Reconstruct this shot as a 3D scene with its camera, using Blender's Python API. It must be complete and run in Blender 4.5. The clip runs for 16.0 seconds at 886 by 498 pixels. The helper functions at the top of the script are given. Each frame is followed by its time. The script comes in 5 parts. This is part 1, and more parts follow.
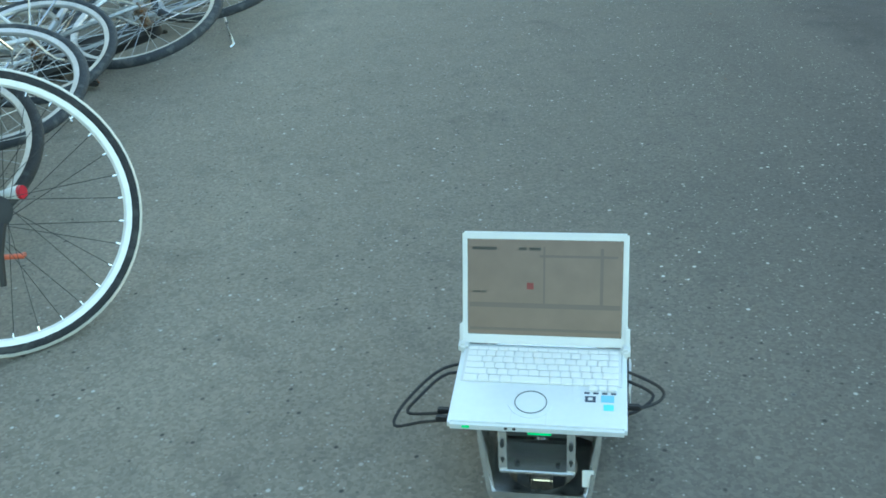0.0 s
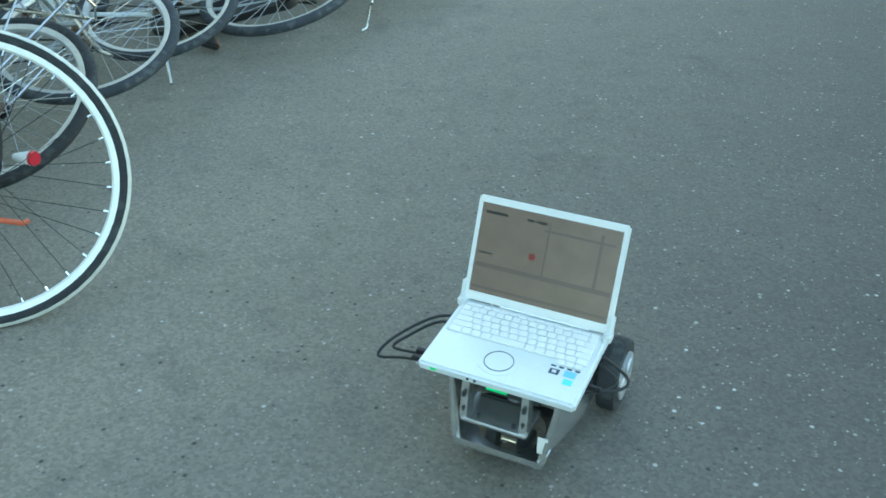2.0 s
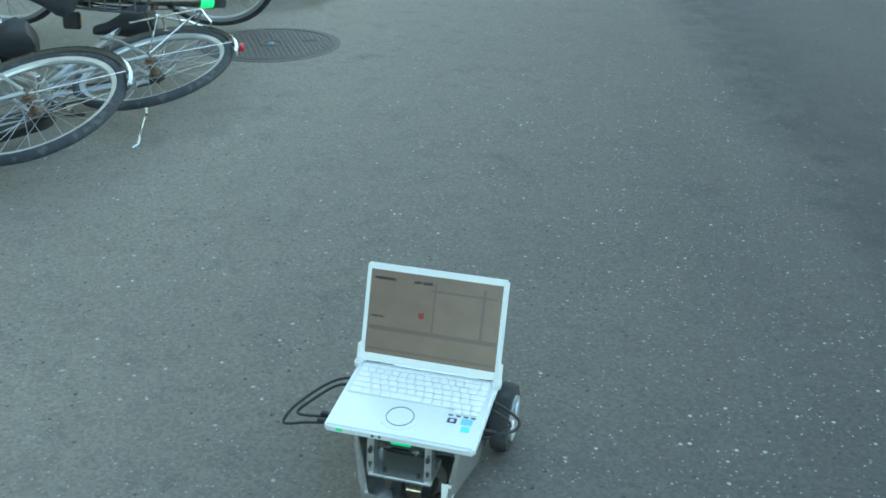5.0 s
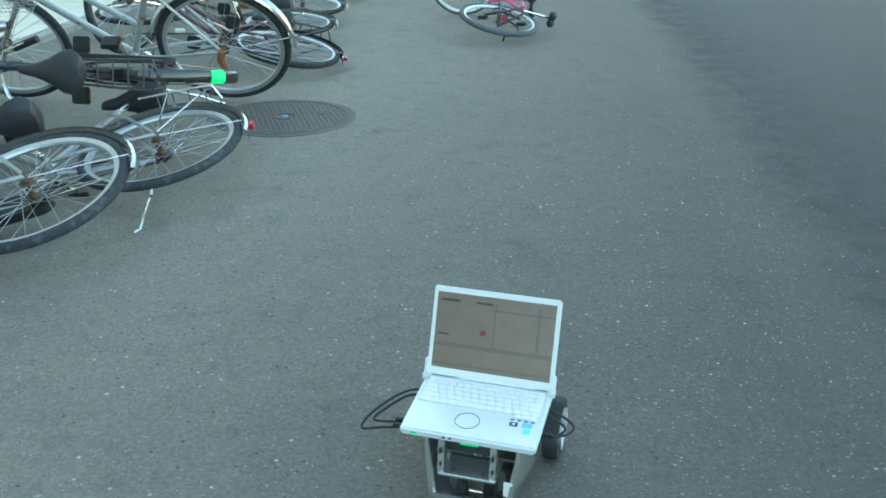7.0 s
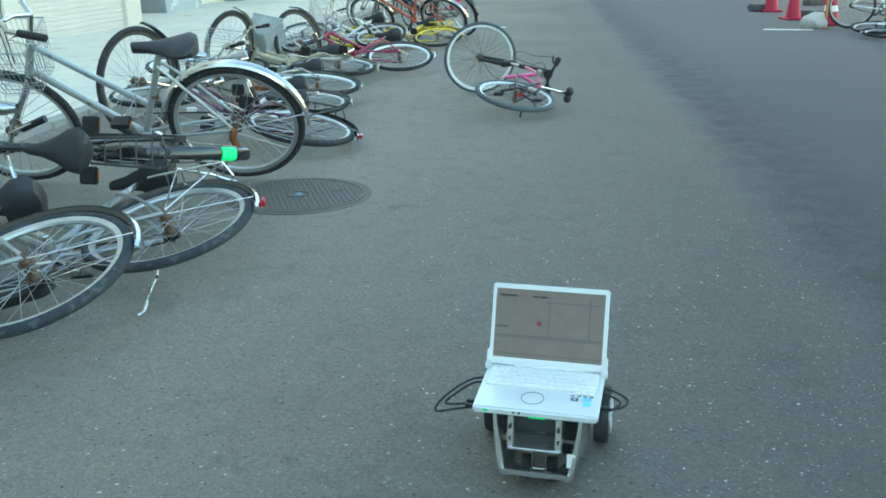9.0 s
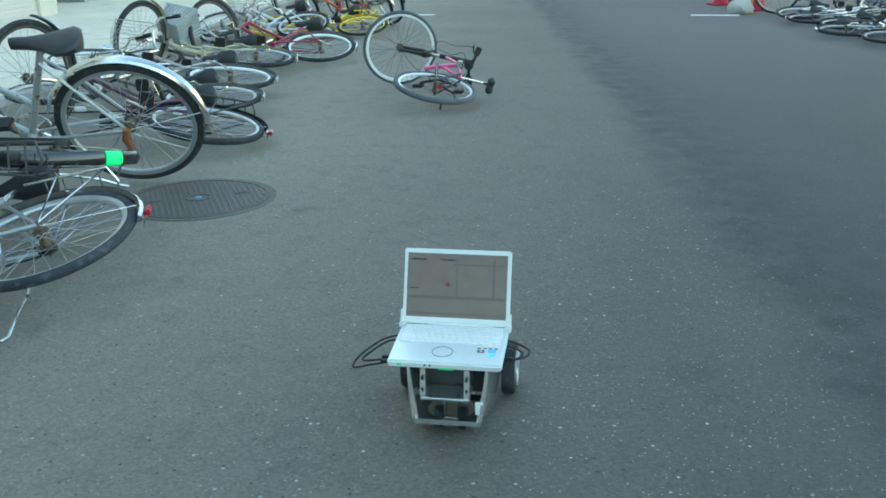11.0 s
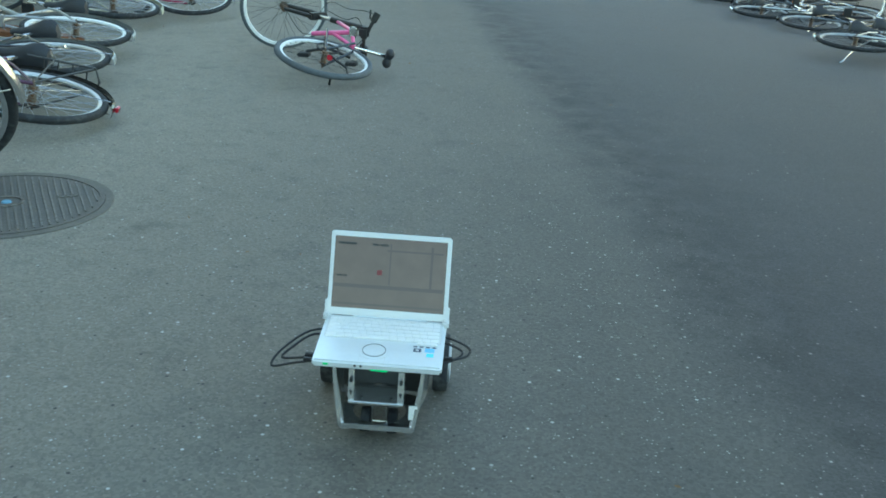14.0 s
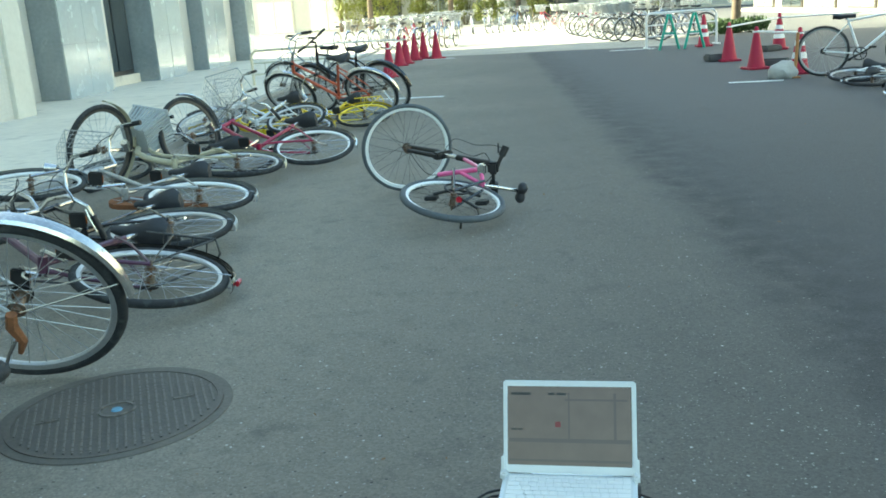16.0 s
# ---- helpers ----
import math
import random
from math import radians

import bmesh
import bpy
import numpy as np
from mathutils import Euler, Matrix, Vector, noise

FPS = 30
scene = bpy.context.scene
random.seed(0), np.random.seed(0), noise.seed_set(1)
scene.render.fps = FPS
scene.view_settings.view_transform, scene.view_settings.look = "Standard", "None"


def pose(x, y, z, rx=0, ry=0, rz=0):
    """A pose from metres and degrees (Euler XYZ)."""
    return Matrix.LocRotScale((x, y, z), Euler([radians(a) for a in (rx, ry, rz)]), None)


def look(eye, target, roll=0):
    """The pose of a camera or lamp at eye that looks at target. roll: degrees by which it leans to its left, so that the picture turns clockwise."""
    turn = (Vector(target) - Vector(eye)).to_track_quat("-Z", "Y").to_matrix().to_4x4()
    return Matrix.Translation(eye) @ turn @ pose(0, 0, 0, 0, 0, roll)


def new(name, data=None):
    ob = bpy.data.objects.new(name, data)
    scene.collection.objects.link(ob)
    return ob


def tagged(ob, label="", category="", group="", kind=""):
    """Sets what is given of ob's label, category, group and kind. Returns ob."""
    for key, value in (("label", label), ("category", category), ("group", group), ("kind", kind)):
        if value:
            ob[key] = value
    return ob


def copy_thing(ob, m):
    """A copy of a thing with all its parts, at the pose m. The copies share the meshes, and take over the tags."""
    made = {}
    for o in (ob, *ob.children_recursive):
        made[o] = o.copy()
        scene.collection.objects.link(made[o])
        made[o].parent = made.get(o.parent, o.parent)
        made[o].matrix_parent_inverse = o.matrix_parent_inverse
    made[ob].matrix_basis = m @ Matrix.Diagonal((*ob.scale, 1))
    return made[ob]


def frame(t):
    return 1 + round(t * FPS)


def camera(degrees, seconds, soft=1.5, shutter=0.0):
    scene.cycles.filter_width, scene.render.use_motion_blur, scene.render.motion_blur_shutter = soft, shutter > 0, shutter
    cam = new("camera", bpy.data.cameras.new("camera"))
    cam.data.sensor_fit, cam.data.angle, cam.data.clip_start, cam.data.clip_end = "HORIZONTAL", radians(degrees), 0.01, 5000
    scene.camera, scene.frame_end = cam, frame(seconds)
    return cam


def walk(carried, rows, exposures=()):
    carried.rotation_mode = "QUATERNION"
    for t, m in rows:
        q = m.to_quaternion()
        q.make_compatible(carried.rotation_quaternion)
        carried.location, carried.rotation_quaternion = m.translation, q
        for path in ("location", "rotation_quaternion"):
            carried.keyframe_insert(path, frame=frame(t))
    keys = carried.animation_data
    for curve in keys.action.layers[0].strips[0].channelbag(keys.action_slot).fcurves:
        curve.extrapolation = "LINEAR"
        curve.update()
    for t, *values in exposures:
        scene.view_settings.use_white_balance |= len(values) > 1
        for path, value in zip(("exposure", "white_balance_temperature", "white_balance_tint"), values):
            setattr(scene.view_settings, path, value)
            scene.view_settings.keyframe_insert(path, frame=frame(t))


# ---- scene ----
cam = camera(50.5, 16.0, soft=1.7)
EXPOSURES = [(0.0, 2.72, 7120, -15), (8.0, 2.78, 7060, -14), (10.5, 2.57, 7000, -15), (14.5, 2.52, 7000, -15), (16.0, 2.43, 7250, -14)]
PATH = [
    (0, (1.794, -6.02, 1.261), (1.517, -4.289, 0.299), -4.3),
    (0.5, (1.886, -5.889, 1.263), (1.571, -4.135, 0.355), -2.6),
    (1, (1.961, -5.743, 1.268), (1.606, -4.022, 0.311), -0.7),
    (1.5, (2.02, -5.644, 1.259), (1.623, -3.969, 0.242), 2.3),
    (2, (2.186, -5.518, 1.269), (1.496, -3.922, 0.281), 0.9),
    (2.5, (2.216, -5.447, 1.286), (1.535, -3.84, 0.309), -2.3),
    (3, (2.21, -5.295, 1.265), (1.606, -3.668, 0.272), -0.2),
    (3.5, (2.12, -5.128, 1.276), (1.628, -3.455, 0.296), 0.6),
    (4, (2.138, -5.036, 1.274), (1.491, -3.42, 0.29), -0.3),
    (4.5, (2.149, -5.012, 1.291), (1.648, -3.311, 0.364), 1.6),
    (5, (2.241, -5.048, 1.346), (1.826, -3.3, 0.466), 0.7),
    (5.2, (2.247, -5.052, 1.357), (1.82, -3.316, 0.46), 0.1),
    (7.3, (2.181, -4.736, 1.394), (1.689, -2.953, 0.632), 0.4),
    (7.5, (2.154, -4.695, 1.366), (1.57, -2.934, 0.62), -1.4),
    (8, (2.128, -4.679, 1.373), (1.554, -2.894, 0.678), 1.0),
    (8.2, (2.119, -4.661, 1.358), (1.592, -2.842, 0.712), 0.6),
    (10.3, (2.174, -4.559, 1.275), (1.641, -2.726, 0.68), -3.2),
    (10.5, (2.167, -4.499, 1.275), (1.736, -2.662, 0.612), -2.8),
    (11, (2.239, -4.35, 1.302), (1.839, -2.499, 0.66), -1.0),
    (11.5, (2.257, -4.251, 1.29), (1.777, -2.384, 0.758), -1.6),
    (12, (2.181, -4.047, 1.276), (1.705, -2.191, 0.703), -0.9),
    (12.5, (2.14, -3.892, 1.296), (1.892, -2.033, 0.602), 0.5),
    (13, (2.173, -3.632, 1.298), (1.828, -1.814, 0.539), -0.6),
    (13.5, (2.116, -3.477, 1.295), (1.749, -1.638, 0.6), 0.2),
    (14, (2.004, -3.34, 1.284), (1.857, -1.484, 0.554), 3.4),
    (14.5, (1.972, -3.118, 1.292), (1.686, -1.281, 0.556), -3.4),
    (15, (1.96, -2.911, 1.3), (1.526, -1.046, 0.723), -5.5),
    (15.5, (1.906, -2.818, 1.293), (1.475, -0.943, 0.748), -5.1),
    (16, (1.857, -2.742, 1.307), (1.419, -0.855, 0.806), -4.0),
]
walk(cam, [(t, look(eye, target, roll)) for t, eye, target, roll in PATH], EXPOSURES)

# ---- world, sun, exposure ----
SUN_FROM = Vector((-0.83, 0.09, 0.5)).normalized()
world = bpy.data.worlds.new("sky")
scene.world = world
world.use_nodes = True
wn = world.node_tree.nodes
sky = wn.new("ShaderNodeTexSky")
sky.sky_type, sky.sun_disc = "NISHITA", False
sky.sun_elevation = math.asin(SUN_FROM.z)
sky.sun_rotation = math.atan2(SUN_FROM.x, SUN_FROM.y)
sky.air_density, sky.dust_density = 1.0, 1.5
wn["Background"].inputs[1].default_value = 0.12
world.node_tree.links.new(sky.outputs[0], wn["Background"].inputs[0])
sun = new("sun", bpy.data.lights.new("sun", "SUN"))
sun.data.energy, sun.data.angle, sun.data.color = 5.0, radians(0.5), (1.0, 0.93, 0.82)
sun.matrix_basis = look(SUN_FROM * 60, (0, 0, 0))


# ---- materials ----
def mat(name, color, rough=0.6, metal=0.0, vary=0.15, scale=8.0, bump=0.0, bump_scale=60.0, dirt=None, dirt_at=0.6, coat=0.0, emit=0.0):
    """A procedural surface: base colour varied at two scales, optional dirt patches and fine relief."""
    m = bpy.data.materials.new(name)
    m.use_nodes = True
    nt = m.node_tree
    b = nt.nodes["Principled BSDF"]
    tc = nt.nodes.new("ShaderNodeTexCoord")
    n1 = nt.nodes.new("ShaderNodeTexNoise")
    n1.inputs["Scale"].default_value, n1.inputs["Detail"].default_value = scale, 6
    nt.links.new(tc.outputs["Object"], n1.inputs["Vector"])
    n2 = nt.nodes.new("ShaderNodeTexNoise")
    n2.inputs["Scale"].default_value, n2.inputs["Detail"].default_value = scale * 9, 3
    nt.links.new(tc.outputs["Object"], n2.inputs["Vector"])
    add = nt.nodes.new("ShaderNodeMath")
    add.operation = "ADD"
    nt.links.new(n1.outputs["Fac"], add.inputs[0])
    nt.links.new(n2.outputs["Fac"], add.inputs[1])
    ramp = nt.nodes.new("ShaderNodeMapRange")
    ramp.inputs["From Min"].default_value, ramp.inputs["From Max"].default_value = 0.6, 1.4
    ramp.inputs["To Min"].default_value, ramp.inputs["To Max"].default_value = 1 - vary, 1 + vary
    nt.links.new(add.outputs[0], ramp.inputs["Value"])
    mul = nt.nodes.new("ShaderNodeMixRGB")
    mul.blend_type, mul.inputs[0].default_value = "MULTIPLY", 1.0
    mul.inputs[1].default_value = (*color, 1)
    nt.links.new(ramp.outputs[0], mul.inputs[2])
    out = mul.outputs[0]
    if dirt:
        n3 = nt.nodes.new("ShaderNodeTexNoise")
        n3.inputs["Scale"].default_value, n3.inputs["Detail"].default_value = scale * 2.3, 8
        nt.links.new(tc.outputs["Object"], n3.inputs["Vector"])
        r3 = nt.nodes.new("ShaderNodeMapRange")
        r3.inputs["From Min"].default_value, r3.inputs["From Max"].default_value = dirt_at, dirt_at + 0.12
        nt.links.new(n3.outputs["Fac"], r3.inputs["Value"])
        mx = nt.nodes.new("ShaderNodeMixRGB")
        mx.inputs[2].default_value = (*dirt, 1)
        nt.links.new(r3.outputs[0], mx.inputs[0])
        nt.links.new(out, mx.inputs[1])
        out = mx.outputs[0]
        rr = nt.nodes.new("ShaderNodeMapRange")
        rr.inputs["To Min"].default_value, rr.inputs["To Max"].default_value = rough, 0.85
        nt.links.new(r3.outputs[0], rr.inputs["Value"])
        nt.links.new(rr.outputs[0], b.inputs["Roughness"])
    else:
        b.inputs["Roughness"].default_value = rough
    nt.links.new(out, b.inputs["Base Color"])
    b.inputs["Metallic"].default_value = metal
    b.inputs["Coat Weight"].default_value = coat
    if bump:
        n4 = nt.nodes.new("ShaderNodeTexNoise")
        n4.inputs["Scale"].default_value, n4.inputs["Detail"].default_value = bump_scale, 4
        nt.links.new(tc.outputs["Object"], n4.inputs["Vector"])
        bp = nt.nodes.new("ShaderNodeBump")
        bp.inputs["Strength"].default_value, bp.inputs["Distance"].default_value = bump, 0.01
        nt.links.new(n4.outputs["Fac"], bp.inputs["Height"])
        nt.links.new(bp.outputs[0], b.inputs["Normal"])
    if emit:
        nt.links.new(out, b.inputs["Emission Color"])
        b.inputs["Emission Strength"].default_value = emit
    return m


def asphalt_material():
    """Worn asphalt with pale aggregate; a newer, darker strip lies past a ragged joint."""
    m = bpy.data.materials.new("asphalt")
    m.use_nodes = True
    nt = m.node_tree
    N, L = nt.nodes, nt.links
    b = N["Principled BSDF"]
    tc = N.new("ShaderNodeTexCoord")
    P = tc.outputs["Object"]

    def noise_at(scale, detail=5.0, rough=0.55):
        n = N.new("ShaderNodeTexNoise")
        n.inputs["Scale"].default_value, n.inputs["Detail"].default_value, n.inputs["Roughness"].default_value = scale, detail, rough
        L.new(P, n.inputs["Vector"])
        return n.outputs["Fac"]

    def mth(op, a, c=None):
        n = N.new("ShaderNodeMath")
        n.operation = op
        for i, v in enumerate((a, c)):
            if v is None:
                continue
            if isinstance(v, (int, float)):
                n.inputs[i].default_value = v
            else:
                L.new(v, n.inputs[i])
        return n.outputs[0]

    def rng(v, a, c, d=0.0, e=1.0):
        n = N.new("ShaderNodeMapRange")
        for k, val in (("From Min", a), ("From Max", c), ("To Min", d), ("To Max", e)):
            n.inputs[k].default_value = val
        L.new(v, n.inputs["Value"])
        return n.outputs[0]

    def mixc(f, a, c, blend="MIX"):
        n = N.new("ShaderNodeMixRGB")
        n.blend_type = blend
        for i, v in enumerate((f, a, c)):
            if isinstance(v, (int, float)):
                n.inputs[i].default_value = v
            elif isinstance(v, tuple):
                n.inputs[i].default_value = (*v, 1)
            else:
                L.new(v, n.inputs[i])
        return n.outputs[0]

    sep = N.new("ShaderNodeSeparateXYZ")
    L.new(P, sep.inputs[0])
    # distance past the joint that runs along the road
    d = mth("ADD", mth("SUBTRACT", sep.outputs[0], 2.56), mth("MULTIPLY", sep.outputs[1], 0.177))
    wob = mth("MULTIPLY", mth("SUBTRACT", noise_at(1.1, 9, 0.74), 0.5), 0.46)
    dw = mth("ADD", d, wob)
    newer = rng(dw, -0.22, 0.32)
    joint = mth("MULTIPLY", rng(dw, -0.10, 0.12), mth("SUBTRACT", 1.0, rng(dw, 0.12, 0.95)))
    old = mixc(rng(noise_at(0.5, 5), 0.35, 0.65), ASPHALT_A, ASPHALT_B)
    fresh = mixc(rng(noise_at(0.8, 6), 0.3, 0.7), ASPHALT_C, ASPHALT_D)
    # the fresh strip is greyer beside the joint and darkens away from it
    fresh = mixc(rng(mth("ADD", d, mth("MULTIPLY", wob, 3.0)), 2.4, 0.3, 0.0, 0.40), fresh, (0.064, 0.065, 0.069))
    # further up the road the fresh strip pales to nearly the old strip's grey
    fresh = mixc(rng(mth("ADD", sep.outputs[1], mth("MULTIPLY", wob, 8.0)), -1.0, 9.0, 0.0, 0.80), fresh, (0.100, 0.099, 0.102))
    # beside the joint the old strip is darkened for the light's fall-off rightward
    worn_dim = mth("MULTIPLY", rng(mth("ADD", d, mth("MULTIPLY", wob, 1.6)), -2.4, -0.35), rng(sep.outputs[1], -4.0, 3.5, 1.0, 0.52))
    old = mixc(worn_dim, old, (0.047, 0.047, 0.048))
    old = mixc(mth("MULTIPLY", rng(noise_at(0.23, 3), 0.42, 0.62), 0.28), old, (0.108, 0.101, 0.086))
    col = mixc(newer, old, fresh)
    col = mixc(mth("MULTIPLY", mth("MULTIPLY", joint, rng(noise_at(5, 6, 0.65), 0.34, 0.60)), 0.80), col, (0.027, 0.028, 0.030))
    # pale concrete at the road's end, the sunlit strip's brightness in its colour
    pale_end = rng(mth("ADD", mth("ADD", sep.outputs[1], mth("MULTIPLY", sep.outputs[0], 0.16)), mth("MULTIPLY", wob, 0.4)), 21.4, 21.6)
    pale_end = mth("MULTIPLY", pale_end, rng(mth("ADD", sep.outputs[0], wob), 3.4, 2.2))
    col = mixc(pale_end, col, mixc(rng(noise_at(0.9, 5), 0.35, 0.65), (0.33, 0.31, 0.27), (0.42, 0.395, 0.34)))
    # scuffs and oil spots
    col = mixc(mth("MULTIPLY", rng(noise_at(2.3, 7, 0.65), 0.60, 0.74), 0.5), col, (0.047, 0.046, 0.043))
    # stones of the mix
    v = N.new("ShaderNodeTexVoronoi")
    v.inputs["Scale"].default_value = 130
    L.new(P, v.inputs["Vector"])
    bw = N.new("ShaderNodeSeparateColor")
    L.new(v.outputs["Color"], bw.inputs[0])
    grain = rng(bw.outputs[0], 0.0, 1.0, 0.81, 1.19)
    col = mixc(mth("MULTIPLY", rng(noise_at(7.0, 5, 0.6), 0.52, 0.72), 0.30), col, (0.062, 0.060, 0.057))
    col = mixc(1.0, col, grain, "MULTIPLY")
    stone = mth("MULTIPLY", rng(bw.outputs[1], 0.92, 1.0), rng(v.outputs["Distance"], 0.45, 0.25))
    col = mixc(mth("MULTIPLY", stone, mth("SUBTRACT", 1.0, mth("MULTIPLY", newer, 0.85))), col, (0.34, 0.34, 0.32))
    v2 = N.new("ShaderNodeTexVoronoi")
    v2.inputs["Scale"].default_value = 48
    L.new(P, v2.inputs["Vector"])
    bw2 = N.new("ShaderNodeSeparateColor")
    L.new(v2.outputs["Color"], bw2.inputs[0])
    big = mth("MULTIPLY", rng(bw2.outputs[0], 0.950, 0.970), rng(v2.outputs["Distance"], 0.30, 0.16))
    col = mixc(mth("MULTIPLY", big, mth("MULTIPLY", rng(noise_at(1.7, 4), 0.35, 0.6, 0.25, 1.0), mth("SUBTRACT", 1.0, mth("MULTIPLY", newer, 0.6)))), col, (0.47, 0.47, 0.45))
    pit = mth("MULTIPLY", rng(bw2.outputs[1], 0.91, 0.95), rng(v2.outputs["Distance"], 0.3, 0.15))
    col = mixc(mth("MULTIPLY", pit, 0.85), col, (0.03, 0.03, 0.03))
    L.new(col, b.inputs["Base Color"])
    b.inputs["Roughness"].default_value = 0.85
    bp = N.new("ShaderNodeBump")
    bp.inputs["Strength"].default_value, bp.inputs["Distance"].default_value = 0.38, 0.004
    L.new(mth("ADD", bw.outputs[2], noise_at(60, 3)), bp.inputs["Height"])
    L.new(bp.outputs[0], b.inputs["Normal"])
    return m


ASPHALT_A, ASPHALT_B = (0.203, 0.183, 0.150), (0.250, 0.222, 0.181)
ASPHALT_C, ASPHALT_D = (0.027, 0.028, 0.033), (0.038, 0.039, 0.045)
ASPHALT = asphalt_material()
RUBBER = mat("tyre rubber", (0.017, 0.019, 0.022), 0.8, vary=0.4, scale=14, dirt=(0.045, 0.048, 0.050), dirt_at=0.52, bump=0.3, bump_scale=200)
GREYTYRE = mat("dusty tyre rubber", (0.031, 0.037, 0.046), 0.8, vary=0.35, scale=14, dirt=(0.072, 0.078, 0.083), dirt_at=0.52, bump=0.3, bump_scale=200)
PALETYRE = mat("pale grey tyre", (0.088, 0.100, 0.112), 0.75, vary=0.25, scale=14, dirt=(0.075, 0.08, 0.085), dirt_at=0.56, bump=0.3, bump_scale=200)
WHITEWALL = mat("pale sidewall", (0.55, 0.56, 0.52), 0.6, vary=0.12, scale=20)
CHROME = mat("bright steel", (0.60, 0.60, 0.60), 0.20, 1.0, vary=0.2, scale=12, dirt=(0.25, 0.2, 0.16), dirt_at=0.68)
ALU = mat("alloy rim", (0.52, 0.53, 0.54), 0.42, 0.8, vary=0.15, scale=16)
WHITERIM = mat("white rim", (0.78, 0.79, 0.78), 0.4, vary=0.08)
SPOKE = mat("spoke wire", (0.42, 0.43, 0.44), 0.35, 0.9, vary=0.2, scale=30)
DARKSPOKE = mat("black spoke wire", (0.03, 0.03, 0.03), 0.45, 0.4, vary=0.2)
BLACK = mat("black plastic", (0.012, 0.012, 0.013), 0.55, vary=0.25, scale=20)
SADDLE = mat("saddle vinyl", (0.024, 0.025, 0.030), 0.48, vary=0.25, scale=18, bump=0.2, bump_scale=180)
GREYPAINT = mat("dull grey paint", (0.33, 0.34, 0.34), 0.45, 0.4, vary=0.2, scale=14, dirt=(0.16, 0.11, 0.07), dirt_at=0.64)
SILVERPAINT = mat("silver paint", (0.44, 0.455, 0.46), 0.36, 0.6, vary=0.15, scale=14, dirt=(0.20, 0.14, 0.09), dirt_at=0.62)
WHITEPAINT = mat("white bicycle paint", (0.74, 0.76, 0.77), 0.35, vary=0.1, coat=0.3)
BLACKPAINT = mat("black gloss paint", (0.016, 0.016, 0.018), 0.2, vary=0.2, coat=0.6)
REDPAINT = mat("crimson paint", (0.33, 0.012, 0.06), 0.3, vary=0.15, coat=0.4)
PINKPAINT = mat("pink paint", (0.78, 0.12, 0.32), 0.3, vary=0.12, coat=0.4)
PURPLEPAINT = mat("plum paint", (0.085, 0.028, 0.060), 0.35, vary=0.2, coat=0.3)
ORANGEPAINT = mat("orange paint", (0.55, 0.11, 0.05), 0.35, vary=0.15, coat=0.3)
YELLOWPAINT = mat("yellow paint", (0.80, 0.58, 0.02), 0.35, vary=0.12, coat=0.3)
CREAMPAINT = mat("cream paint", (0.50, 0.46, 0.33), 0.4, vary=0.18, dirt=(0.22, 0.16, 0.1), dirt_at=0.66)
BLUEPAINT = mat("blue paint", (0.06, 0.13, 0.30), 0.35, vary=0.15, coat=0.3)
RUST = mat("rust", (0.22, 0.085, 0.035), 0.9, vary=0.4, scale=25, bump=0.4)
REDLENS = mat("red reflector", (0.45, 0.012, 0.03), 0.2, vary=0.1, coat=0.5)
AMBER = mat("amber reflector", (0.36, 0.10, 0.015), 0.25, vary=0.1, coat=0.5)
CLEAR = mat("clear reflector", (0.7, 0.72, 0.72), 0.2, vary=0.1, coat=0.5)
GREENTAPE = mat("fluorescent green tape", (0.05, 0.85, 0.22), 0.5, vary=0.05, emit=0.06)
WIRE = mat("basket wire", (0.42, 0.43, 0.43), 0.45, 0.7, vary=0.2, scale=30)
DARKWIRE = mat("black basket wire", (0.04, 0.04, 0.04), 0.5, vary=0.2)
BASKETGREY = mat("grey plastic basket", (0.36, 0.38, 0.38), 0.6, vary=0.12, scale=10)
CONE = mat("cone red", (0.36, 0.004, 0.040), 0.6, vary=0.14, scale=5, dirt=(0.30, 0.02, 0.03), dirt_at=0.62)
CONEWHITE = mat("white reflective band", (0.80, 0.80, 0.80), 0.4, vary=0.06)
CONCRETE = mat("pale concrete", (0.74, 0.68, 0.57), 0.85, vary=0.12, scale=0.9, dirt=(0.56, 0.51, 0.43), dirt_at=0.58, bump=0.25, bump_scale=40)
KERB = mat("kerb concrete", (0.40, 0.38, 0.34), 0.85, vary=0.2, scale=3, bump=0.3, bump_scale=50)
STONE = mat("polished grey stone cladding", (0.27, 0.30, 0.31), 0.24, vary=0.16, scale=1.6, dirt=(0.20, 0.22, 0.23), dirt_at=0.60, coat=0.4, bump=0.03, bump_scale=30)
# the flanks' stone again, its base lightened to hold the sky's reflection
SKYLITSTONE = mat("polished stone, paled for sky light", (0.50, 0.55, 0.56), 0.16, 0.25, vary=0.12, scale=1.3, dirt=(0.42, 0.46, 0.47), dirt_at=0.60, coat=0.6)
WALLPAINT = mat("cream wall paint", (0.64, 0.61, 0.53), 0.75, vary=0.07, scale=1.5)
SHUTTER = mat("shutter steel paint", (0.62, 0.60, 0.55), 0.55, vary=0.08, scale=2)
WINDOWGLASS = mat("window glass", (0.03, 0.04, 0.045), 0.04, vary=0.1, coat=1.0)
PANELGLASS = mat("pale reflective panel", (0.72, 0.77, 0.78), 0.10, 0.75, vary=0.1, scale=1.5)
DARKFRAME = mat("bronze window frame", (0.10, 0.09, 0.08), 0.45, 0.5, vary=0.1)
ROADPAINT = mat("white road paint", (0.72, 0.72, 0.70), 0.7, vary=0.12, scale=9, dirt=(0.28, 0.28, 0.27), dirt_at=0.63)
